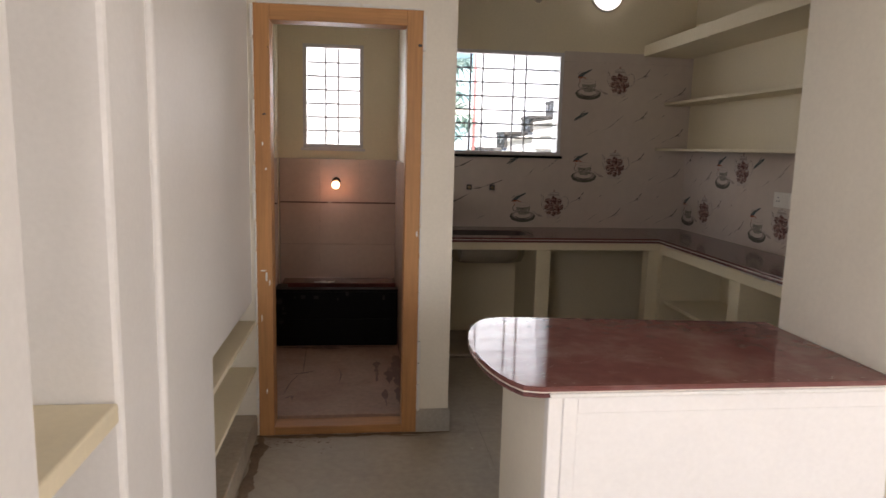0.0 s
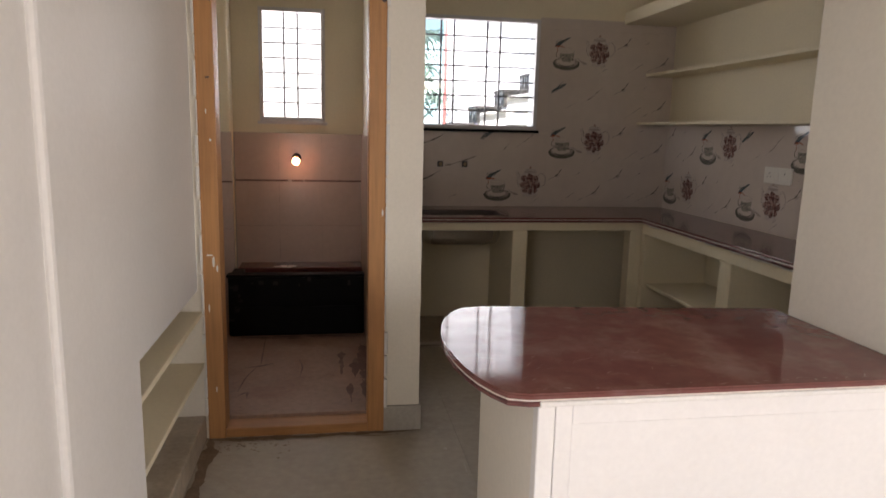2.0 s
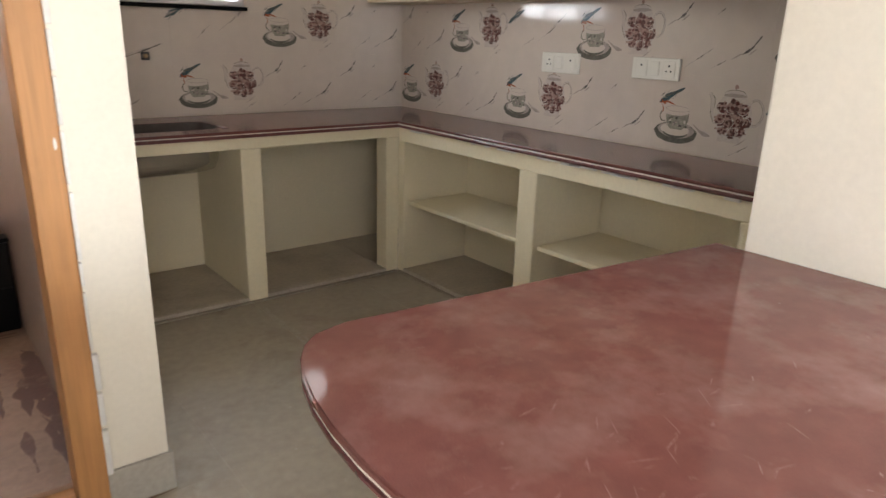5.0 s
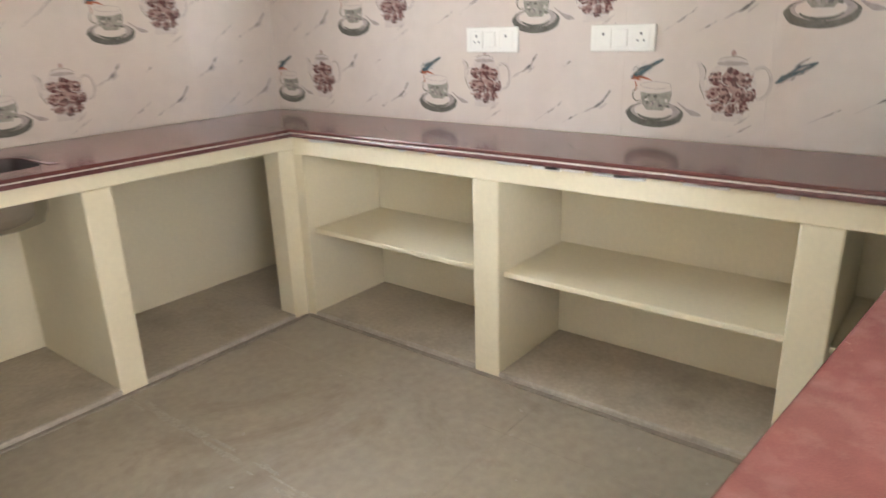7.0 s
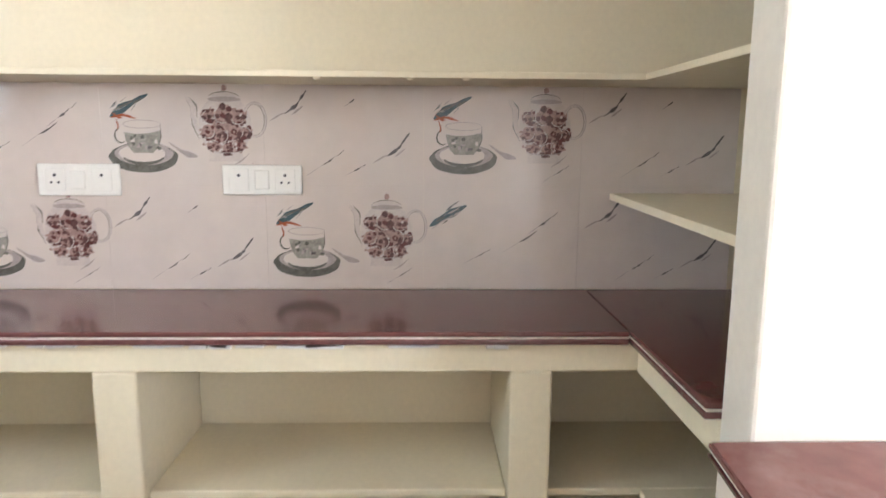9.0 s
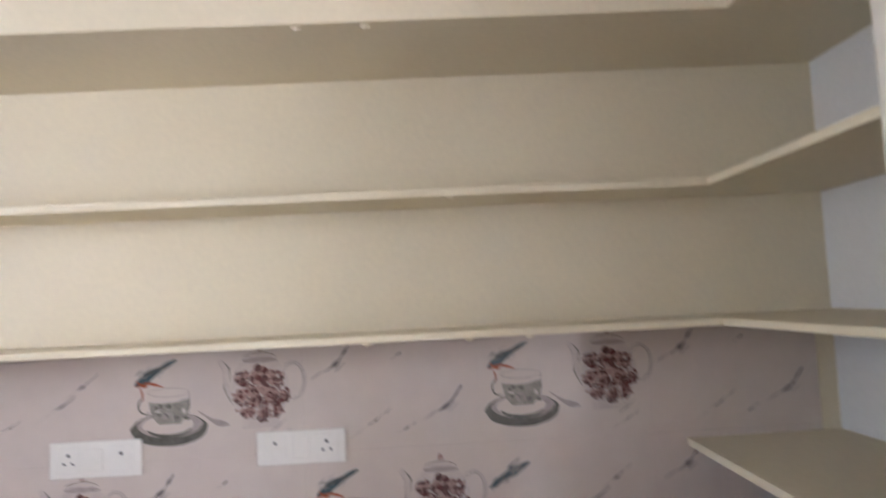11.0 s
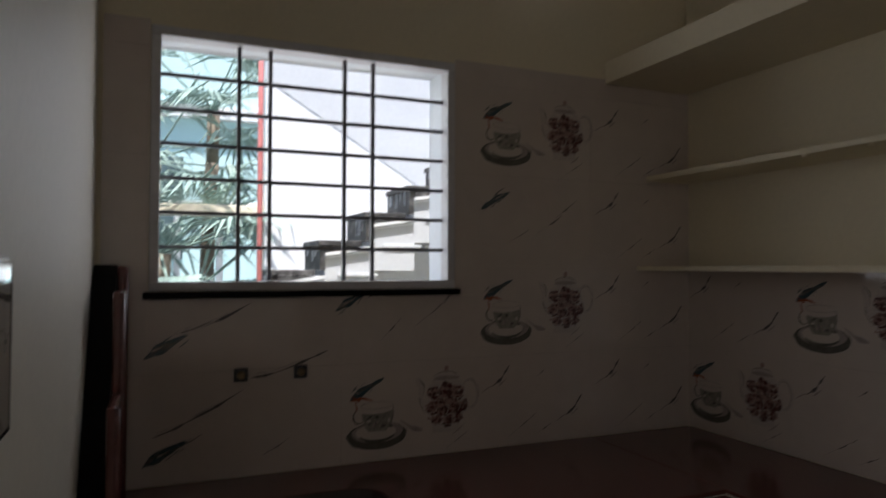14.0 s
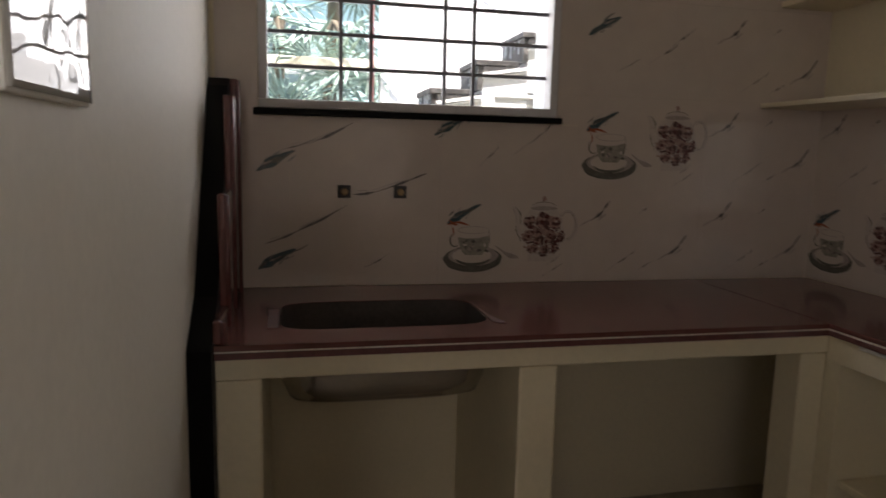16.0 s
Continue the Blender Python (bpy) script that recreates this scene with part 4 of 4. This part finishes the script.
def leaf_mark(bm, u, v, seed):
    """A blue-grey brush leaf: one broad ragged stroke with dark streaks and loose hairs round it."""
    r = random.Random(seed)
    c, d = math.cos(0.46), math.sin(0.46)
    at = lambda a, b: (u + a * c - b * d, v + a * d + b * c)
    stroke(bm, [at(-0.066, -0.004), at(-0.02, 0.002), at(0.066, 0.004)], 0.0125, 4, 0.0006, seed, 0.35)
    for i in range(8):
        a, b, L = r.uniform(-0.066, 0.02), r.uniform(-0.009, 0.009), r.uniform(0.03, 0.06)
        stroke(bm, [at(a, b), at(a + L, b * 0.6 + r.uniform(-0.002, 0.004))], r.uniform(0.0012, 0.0034), r.choice((0, 4, 6, 7)), 0.0007 + 0.00003 * i, seed + i, 0.6)
    for i in range(5):
        a, b, L = r.uniform(-0.07, 0.05), r.choice((-1, 1)) * r.uniform(0.012, 0.02), r.uniform(0.02, 0.04)
        stroke(bm, [at(a, b), at(a + L, b + r.uniform(0.002, 0.012))], r.uniform(0.0008, 0.002), r.choice((6, 7, 4)), 0.0006 + 0.00002 * i, seed + 20 + i, 0.6)


def twin_stroke(bm, u, v, seed):
    """A long two-part brush vein with a lighter shadow beside it."""
    stroke(bm, [(u, v), (u + 0.035, v + 0.022), (u + 0.052, v + 0.024)], 0.0035, 7, 0.0006, seed, 0.5)
    stroke(bm, [(u + 0.045, v + 0.022), (u + 0.075, v + 0.042), (u + 0.088, v + 0.055)], 0.0048, 6, 0.0007, seed + 1, 0.5)
    stroke(bm, [(u + 0.08, v + 0.048), (u + 0.1, v + 0.075), (u + 0.112, v + 0.092)], 0.0034, 6, 0.0007, seed + 2, 0.5)
    stroke(bm, [(u + 0.068, v + 0.02), (u + 0.1, v + 0.045)], 0.003, 7, 0.0006, seed + 3, 0.5)


def print_cup_pot():
    bm = bmesh.new()
    u, v = 0.122, 0.083
    blob(bm, u, v, 0.104, 0.046, 0, 0.0005, 1, 0.02, 36)
    blob(bm, u + 0.002, v + 0.011, 0.088, 0.034, 7, 0.0006, 2, 0.02, 32)
    blob(bm, u - 0.004, v + 0.012, 0.07, 0.026, 8, 0.0008, 3, 0.02, 28)
    arc(bm, u, v + 0.008, 0.062, 0.026, 0.005, math.pi * 1.1, math.pi * 1.9, 0, 0.0009)
    # cup: clear above, grey-green painted band below
    bowl = [(-0.055, 0.076), (-0.05, 0.05), (-0.042, 0.03), (-0.028, 0.014), (0.03, 0.014), (0.046, 0.032), (0.053, 0.055), (0.056, 0.082), (0.02, 0.073), (-0.02, 0.071)]
    bm.faces.new([bm.verts.new((u + a, v + b, 0.0011)) for a, b in bowl]).material_index = 1
    arc(bm, u, v + 0.1, 0.056, 0.012, 0.0012, 0, 2 * math.pi, 7, 0.0014, 24)
    stroke(bm, [(u + 0.055, v + 0.10), (u + 0.056, v + 0.06), (u + 0.045, v + 0.03)], 0.0016, 0, 0.0014, 77)
    r = random.Random(8)
    for i in range(18):
        blob(bm, u + r.uniform(-0.044, 0.048), v + r.uniform(0.025, 0.066), r.uniform(0.003, 0.009), r.uniform(0.003, 0.007), r.choice((0, 1, 8, 7, 6)), 0.0013 + 0.00004 * i, i, 0.3, 9)
    arc(bm, u - 0.064, v + 0.066, 0.018, 0.022, 0.0025, 0.55 * math.pi, 1.7 * math.pi, 0, 0.0012)
    stroke(bm, [(u + 0.078, v + 0.046), (u + 0.1, v + 0.03), (u + 0.118, v + 0.018)], 0.003, 7, 0.0012, 5)
    stroke(bm, [(u + 0.105, v + 0.024), (u + 0.135, v + 0.01), (u + 0.163, v + 0.004)], 0.009, 7, 0.0010, 6, 0.2)
    leaf_mark(bm, u - 0.035, v + 0.155, 21)
    # rust flower and stem under the leaf
    stroke(bm, [(u - 0.094, v + 0.118), (u - 0.055, v + 0.128), (u - 0.016, v + 0.116)], 0.0046, 5, 0.0013, 31)
    stroke(bm, [(u - 0.088, v + 0.135), (u - 0.07, v + 0.12), (u - 0.055, v + 0.118)], 0.0035, 5, 0.0014, 32)
    stroke(bm, [(u - 0.078, v + 0.12), (u - 0.07, v + 0.095), (u - 0.073, v + 0.078)], 0.002, 5, 0.0013, 33)
    # teapot: round body full of roses, pale neck, lid with a knob, narrow foot
    p, q = u + 0.249, v + 0.0895
    body = [(-0.052, -0.1), (0.052, -0.1), (0.05, -0.072), (0.066, -0.045), (0.079, -0.005), (0.078, 0.03), (0.065, 0.062), (0.048, 0.082), (-0.048, 0.082), (-0.065, 0.062), (-0.078, 0.03), (-0.079, -0.005), (-0.066, -0.045), (-0.05, -0.072)]
    bm.faces.new([bm.verts.new((p + a, q + b, 0.0005)) for a, b in body]).material_index = 10
    r = random.Random(5)
    roses = ((-0.046, 0.034, 0.021), (-0.006, 0.038, 0.025), (0.04, 0.032, 0.022), (-0.052, -0.012, 0.02), (-0.018, -0.022, 0.026), (0.026, -0.01, 0.028), (0.058, -0.012, 0.018), (-0.036, -0.052, 0.017), (0.006, -0.058, 0.017), (0.04, -0.05, 0.02))
    for i, (a, b, w) in enumerate(roses):
        w *= 1.22
        blob(bm, p + a, q + b, w, w * 0.92, 3, 0.0006 + 0.00001 * i, 70 + i, 0.3, 18)
        for k in range(7):
            t = 2 * math.pi * k / 7 + r.uniform(-0.35, 0.35)
            m, sz = r.uniform(0.5, 0.9) * w, r.uniform(0.2, 0.42) * w
            blob(bm, p + a + m * math.cos(t), q + b + m * math.sin(t), sz, sz * r.uniform(0.65, 1.0), (2, 9, 2, 3)[k % 4], 0.0008 + 0.000008 * (i * 7 + k), i * 10 + k, 0.3, 9)
        blob(bm, p + a, q + b, w * 0.34, w * 0.3, 9 if i % 2 else 2, 0.0015 + 0.00001 * i, 40 + i, 0.3, 11)
        arc(bm, p + a, q + b, w * 0.3, w * 0.28, 0.0011, i * 1.1, i * 1.1 + 3.9, 3, 0.0017, 8)
        arc(bm, p + a, q + b, w * 0.8, w * 0.74, 0.0013, i * 0.7 + 2, i * 0.7 + 4.4, 10, 0.0017, 8)
    for k in range(24):
        a, b = r.uniform(-0.068, 0.068), r.uniform(-0.064, 0.06)
        blob(bm, p + a, q + b, r.uniform(0.002, 0.0075), r.uniform(0.002, 0.005), r.choice((3, 10, 3, 2)), 0.00175, 90 + k, 0.4, 7)
    arc(bm, p, q - 0.062, 0.056, 0.012, 0.0016, math.pi * 1.05, math.pi * 1.95, 7, 0.0017)
    blob(bm, p + 0.004, q - 0.078, 0.014, 0.006, 2, 0.0017, 9, 0.3)
    stroke(bm, [(p + 0.02, q - 0.112), (p + 0.045, q - 0.098), (p + 0.07, q - 0.075)], 0.0022, 7, 0.0006, 14)
    blob(bm, p, q + 0.086, 0.05, 0.0075, 7, 0.0014, 9, 0.08)
    blob(bm, p, q + 0.098, 0.042, 0.010, 10, 0.0013, 9, 0.08)
    arc(bm, p, q + 0.09, 0.046, 0.018, 0.001, 0.15, math.pi - 0.15, 0, 0.0015)
    blob(bm, p + 0.001, q + 0.119, 0.008, 0.0095, 3, 0.0012, 9, 0.2)
    # spout with a darker under side
    stroke(bm, [(p - 0.07, q - 0.03), (p - 0.093, q + 0.02), (p - 0.09, q + 0.062), (p - 0.112, q + 0.092)], 0.0085, 10, 0.0006, 10, 0.12)
    stroke(bm, [(p - 0.076, q - 0.034), (p - 0.098, q + 0.008), (p - 0.099, q + 0.03)], 0.0016, 0, 0.0008, 11)
    stroke(bm, [(p - 0.083, q + 0.03), (p - 0.082, q + 0.066), (p - 0.104, q + 0.092)], 0.0018, 0, 0.0008, 12)
    stroke(bm, [(p - 0.1, q + 0.03), (p - 0.1, q + 0.062), (p - 0.116, q + 0.088)], 0.0011, 7, 0.0008, 13)
    # ear-shaped handle
    arc(bm, p + 0.09, q + 0.026, 0.033, 0.05, 0.003, -0.62 * math.pi, 0.86 * math.pi, 10, 0.0008, 20)
    arc(bm, p + 0.09, q + 0.026, 0.036, 0.053, 0.0011, -0.6 * math.pi, 0.84 * math.pi, 7, 0.0009, 20)
    arc(bm, p + 0.09, q + 0.026, 0.029, 0.046, 0.0008, -0.55 * math.pi, 0.8 * math.pi, 0, 0.0009, 20)
    veins(bm, 4, ((0.40, 0.035, 0.04),))
    return bm


def print_leaf(seed, high=True):
    bm = bmesh.new()
    if high:
        leaf_mark(bm, 0.076, 0.232, seed)
    else:
        leaf_mark(bm, 0.037, 0.207, seed)
    veins(bm, seed, ((0.30, 0.15, 0.07), (0.16, 0.10, 0.04), (0.36, 0.2, 0.05)))
    return bm


def print_vein(seed):
    bm = bmesh.new()
    twin_stroke(bm, 0.02, 0.195, seed)
    twin_stroke(bm, 0.33, 0.07, seed + 9)
    veins(bm, seed, ((0.17, 0.06, 0.06), (0.27, 0.045, 0.03), (0.26, 0.25, 0.02)))
    return bm


PALE_POT = mat("ink_pale_pot", (0.55, 0.47, 0.42), 0.12, 0.12, 40, 200)
INKS.append(mat("ink_dark_rose", (0.12, 0.045, 0.04), 0.12, 0.5, 90, 240))
INKS.append(PALE_POT)
tile_mesh = mesh_of("tile", box(0.0002, TW - 0.0002, 0.0002, TH - 0.0002, -0.0055, 0.0, 0.0003), TILE)
cup_mesh = mesh_of("print", print_cup_pot(), INKS)
leaf_mesh = mesh_of("print", print_leaf(3), INKS)
vein_mesh = mesh_of("print", print_vein(7), INKS)
low_mesh = mesh_of("print", print_leaf(9, False), INKS)


def print_taps():
    """Two leaves and the long broken vein that runs past the tap outlets."""
    bm = bmesh.new()
    leaf_mark(bm, -0.045, 0.404, 51)
    leaf_mark(bm, -0.045, 0.09, 57)
    for i, (a, b, w) in enumerate((((-0.08, 0.14), (0.03, 0.185), 0.0024), ((0.01, 0.175), (0.18, 0.265), 0.0034), ((0.2, 0.3), (0.28, 0.312), 0.0032), ((0.25, 0.302), (0.44, 0.372), 0.004),
                                   ((-0.02, 0.44), (0.08, 0.475), 0.002), ((0.05, 0.455), (0.2, 0.53), 0.0034), ((0.24, 0.06), (0.32, 0.105), 0.0014), ((0.0, 0.11), (0.06, 0.14), 0.0016))):
        mid = ((a[0] + b[0]) / 2, (a[1] + b[1]) / 2 - 0.004)
        stroke(bm, [a, mid, b], w, 6, 0.0006 + 0.00002 * i, 80 + i, 0.7)
        stroke(bm, [(a[0] + 0.01, a[1] + 0.012), (mid[0] + 0.01, mid[1] + 0.012)], w * 0.45, 7, 0.0005, 90 + i, 0.6)
    return bm


taps_mesh = mesh_of("print", print_taps(), INKS)

# places: tile face to the room, u to the viewer's right, v up
BACK_M = Matrix(((1, 0, 0, 0), (0, 0, -1, -0.0065), (0, 1, 0, 0), (0, 0, 0, 1)))
SIDE_M = Matrix(((0, 0, -1, -0.0065), (-1, 0, 0, 0), (0, 1, 0, 0), (0, 0, 0, 1)))


def place_tile(wall, m, u, v, print_mesh):
    t = new("tile", tile_mesh)
    t.matrix_world = m @ Matrix.Translation((u, v, 0))
    t.parent = wall
    if print_mesh:
        p = new("print", print_mesh)
        p.parent = t
    return t


def cut_tile(wall, m, u0, u1, v0, v1):
    t = new("tile", mesh_of("tile", box(0.0002, u1 - u0 - 0.0002, 0.0002, v1 - v0 - 0.0002, -0.0055, 0.0), TILE))
    t.matrix_world = m @ Matrix.Translation((u0, v0, 0))
    t.parent = wall
    return t


TILETOP = 2.243
for k in range(5):
    u = -TW * (k + 1)
    left = max(u, -2.165)
    for r in range(5):
        v = TOP + 0.001 + TH * r
        top = min(v + TH, TILETOP)
        if k < 2 and r < 4:
            place_tile(wall_back, BACK_M, u, v, cup_mesh if k == 1 and r in (1, 3) else leaf_mesh if k == 1 and r == 2 else vein_mesh)
        elif k in (2, 3) and r == 0:
            place_tile(wall_back, BACK_M, u, v, cup_mesh if k == 2 else taps_mesh)
        elif k in (2, 3) and r == 1:
            t = cut_tile(wall_back, BACK_M, u, u + TW, v, KW[2] - 0.024)
            if k == 2:
                new("print", low_mesh).parent = t
                cut_tile(wall_back, BACK_M, KW[1] + 0.002, u + TW, KW[2] - 0.023, v + TH)
        elif k == 2:
            cut_tile(wall_back, BACK_M, KW[1] + 0.002, u + TW, v, top)
        elif k < 2:
            cut_tile(wall_back, BACK_M, u, u + TW, v, top)
        elif k == 4 and v < TILETOP:
            cut_tile(wall_back, BACK_M, left, u + TW if r == 0 else min(u + TW, KW[0] - 0.002), v, top)
            if r == 1:
                cut_tile(wall_back, BACK_M, KW[0] - 0.002, u + TW, v, KW[2] - 0.024)
for k in range(7):
    u = TW * k
    for r in range(2):
        v = TOP + 0.001 + TH * r
        end = 3.452
        decor = k < 6 and (k + r) % 2 == 0
        if u + TW < end and r == 0:
            place_tile(wall_side, SIDE_M, u, v, cup_mesh if decor else leaf_mesh if (k, r) in ((5, 0), (2, 1)) else vein_mesh)
        elif u + TW < end:
            t = cut_tile(wall_side, SIDE_M, u, u + TW, v, 1.4965)
            new("print", cup_mesh if decor else leaf_mesh if (k, r) in ((5, 0), (2, 1)) else vein_mesh).parent = t

# ---- dust, scratches and dirt ----
DUST = mat("granite_dust", (0.29, 0.165, 0.145), 0.8, 0.3, 60, 200)
PALE_DUST = mat("cement_dust", (0.41, 0.362, 0.295), 0.85, 0.2, 30, 120)
DIRT = mat("brown_dirt", (0.2, 0.135, 0.085), 0.8, 0.3, 12, 80, 0.2, stain=(0.28, 0.22, 0.155), stain_scale=9, stain_amt=0.9)
rng = random.Random(29)


def marks(n, cx, cy, sx, sy, lo, hi, w, tilt, z, seed):
    """Short ragged scratches scattered round a place."""
    bm = bmesh.new()
    for i in range(n):
        x, y = rng.gauss(cx, sx), rng.gauss(cy, sy)
        a, L = rng.gauss(tilt, 0.5), rng.uniform(lo, hi)
        stroke(bm, [(x, y), (x + L * math.cos(a), y + L * math.sin(a))], rng.uniform(0.5, 1.0) * w, 0, z + 0.0005 + 0.00002 * i, seed + i)
    return bm


bm = marks(44, -2.0, -3.36, 0.14, 0.08, 0.01, 0.05, 0.0005, 0.3, 0.85, 100)
for v in [f for f in bm.faces if not all(-2.2 < q.co.x < -1.1 and -3.54 < q.co.y < -2.95 for q in f.verts)]:
    bm.faces.remove(v)
tagged(child("dust_scratches", bm, DUST, low, "fine pale dust scratches"), kind="stuff")
bm = marks(40, -1.55, -3.545, 0.36, 0.006, 0.004, 0.02, 0.0012, 0.1, 0.85, 200)
for v in [f for f in bm.faces if not all(-2.1 < q.co.x < -1.08 and -3.566 < q.co.y < -2.95 for q in f.verts)]:
    bm.faces.remove(v)
tagged(child("edge_chips", bm, DUST, low, "small chips along the polished edge"), kind="stuff")
# brown dirt washed along the foot of the niche and the door sill
bm = bmesh.new()
for k in range(46):
    y = rng.uniform(-3.5, -1.98)
    x = -3.115 + abs(rng.gauss(0, 0.012))
    stroke(bm, [(x, y - 0.2), (x + rng.gauss(0.01, 0.008), y), (x + rng.gauss(0, 0.006), y + 0.12)], rng.uniform(0.008, 0.024), 0, 0.0006 + 0.00002 * k, k, 0.8)
for k in range(34):
    x, y = rng.uniform(-3.08, -2.2), YD - 0.02 - abs(rng.gauss(0, 0.01))
    stroke(bm, [(x - 0.1, y), (x, y - rng.uniform(0, 0.008)), (x + 0.08, y)], rng.uniform(0.003, 0.012), 0, 0.0022 + 0.00002 * k, k, 0.8)
for k in range(60):
    q = abs(rng.gauss(0, 0.09))
    blob(bm, rng.uniform(-3.09, -2.75), YD - 0.04 - q, rng.uniform(0.002, 0.009), rng.uniform(0.002, 0.006), 0, 0.003 + 0.00002 * k, k, 0.6, 9)
thing("dirt_streak", bm, DIRT, "brown dirt along the wall foot and the door sill", "dirt", kind="stuff")

# dark drips on the washroom floor
STAINS = mat("rust_brown_stain", (0.12, 0.055, 0.037), 0.5, 0.3, 12, 80, stain=(0.3, 0.2, 0.145), stain_scale=9, stain_amt=0.8)
bm = bmesh.new()
stroke(bm, [(-2.99, -0.58), (-2.98, -0.85), (-2.97, -1.1)], 0.005, 0, 0.0606, 1)
stroke(bm, [(-3.05, -1.14), (-2.97, -1.12), (-2.9, -1.08)], 0.010, 0, 0.0607, 2)
stroke(bm, [(-2.98, -1.1), (-3.03, -1.28), (-3.05, -1.5)], 0.004, 0, 0.0608, 3)
stroke(bm, [(-2.76, -1.0), (-2.73, -1.15), (-2.74, -1.32)], 0.004, 0, 0.0609, 4)
stroke(bm, [(-3.04, -1.56), (-3.0, -1.5), (-2.99, -1.6)], 0.006, 0, 0.0610, 5)
for k in range(40):
    x, y = -2.345 - abs(rng.gauss(0, 0.05)), rng.uniform(-1.6, -0.85)
    stroke(bm, [(x, y - 0.16), (x + rng.gauss(0, 0.012), y), (x, y + 0.1)], rng.uniform(0.003, 0.02), 0, 0.0612 + 0.00002 * k, k, 0.8)
for k in range(26):
    x, y = rng.uniform(-3.1, -2.45), -0.56 - abs(rng.gauss(0, 0.02))
    stroke(bm, [(x - 0.08, y), (x, y - rng.uniform(0, 0.01)), (x + 0.08, y)], rng.uniform(0.003, 0.014), 0, 0.0625 + 0.00002 * k, k, 0.8)
thing("floor_stain", bm, STAINS, "dark reddish drips and stains on the washroom floor", "stain", kind="stuff")

# pale cement streaks along a floor joint
bm = bmesh.new()
for k in range(30):
    y = rng.uniform(-1.75, -0.75)
    blob(bm, rng.gauss(-1.358, 0.012), y, rng.uniform(0.003, 0.012), rng.uniform(0.02, 0.09), 0, 0.0006 + 0.00002 * k, k, 0.45, 12)
for k in range(20):
    blob(bm, rng.gauss(-1.99, 0.012), rng.uniform(-3.4, -2.3), rng.uniform(0.003, 0.009), rng.uniform(0.02, 0.07), 0, 0.0006 + 0.00002 * k, k, 0.45, 12)
thing("cement_streak", bm, PALE_DUST, "pale dried cement streaks on the stone floor", "cement", kind="stuff")

# ---- floor slabs ----
X_JOINTS = [-3.6, -3.2, -2.59, -1.98, -1.37, -0.76, 0.0]
Y_JOINTS = [0.0, -1.93, -3.55, -5.93]
for x0, x1 in zip(X_JOINTS, X_JOINTS[1:]):
    for y1, y0 in zip(Y_JOINTS, Y_JOINTS[1:]):
        part("slab", box(x0 + 0.0005, x1 - 0.0005, y0 + 0.0005, y1 - 0.0005, -0.02, 0.0), FLOOR, floor)
bm = bmesh.new()
add_box(bm, 0.0, 3.0, -5.93, 0.0, -0.02, 0.0)
add_box(bm, -4.0, 3.0, -8.4, -5.932, -0.02, 0.0)
part("outer_floor", bm, FLOOR, floor)
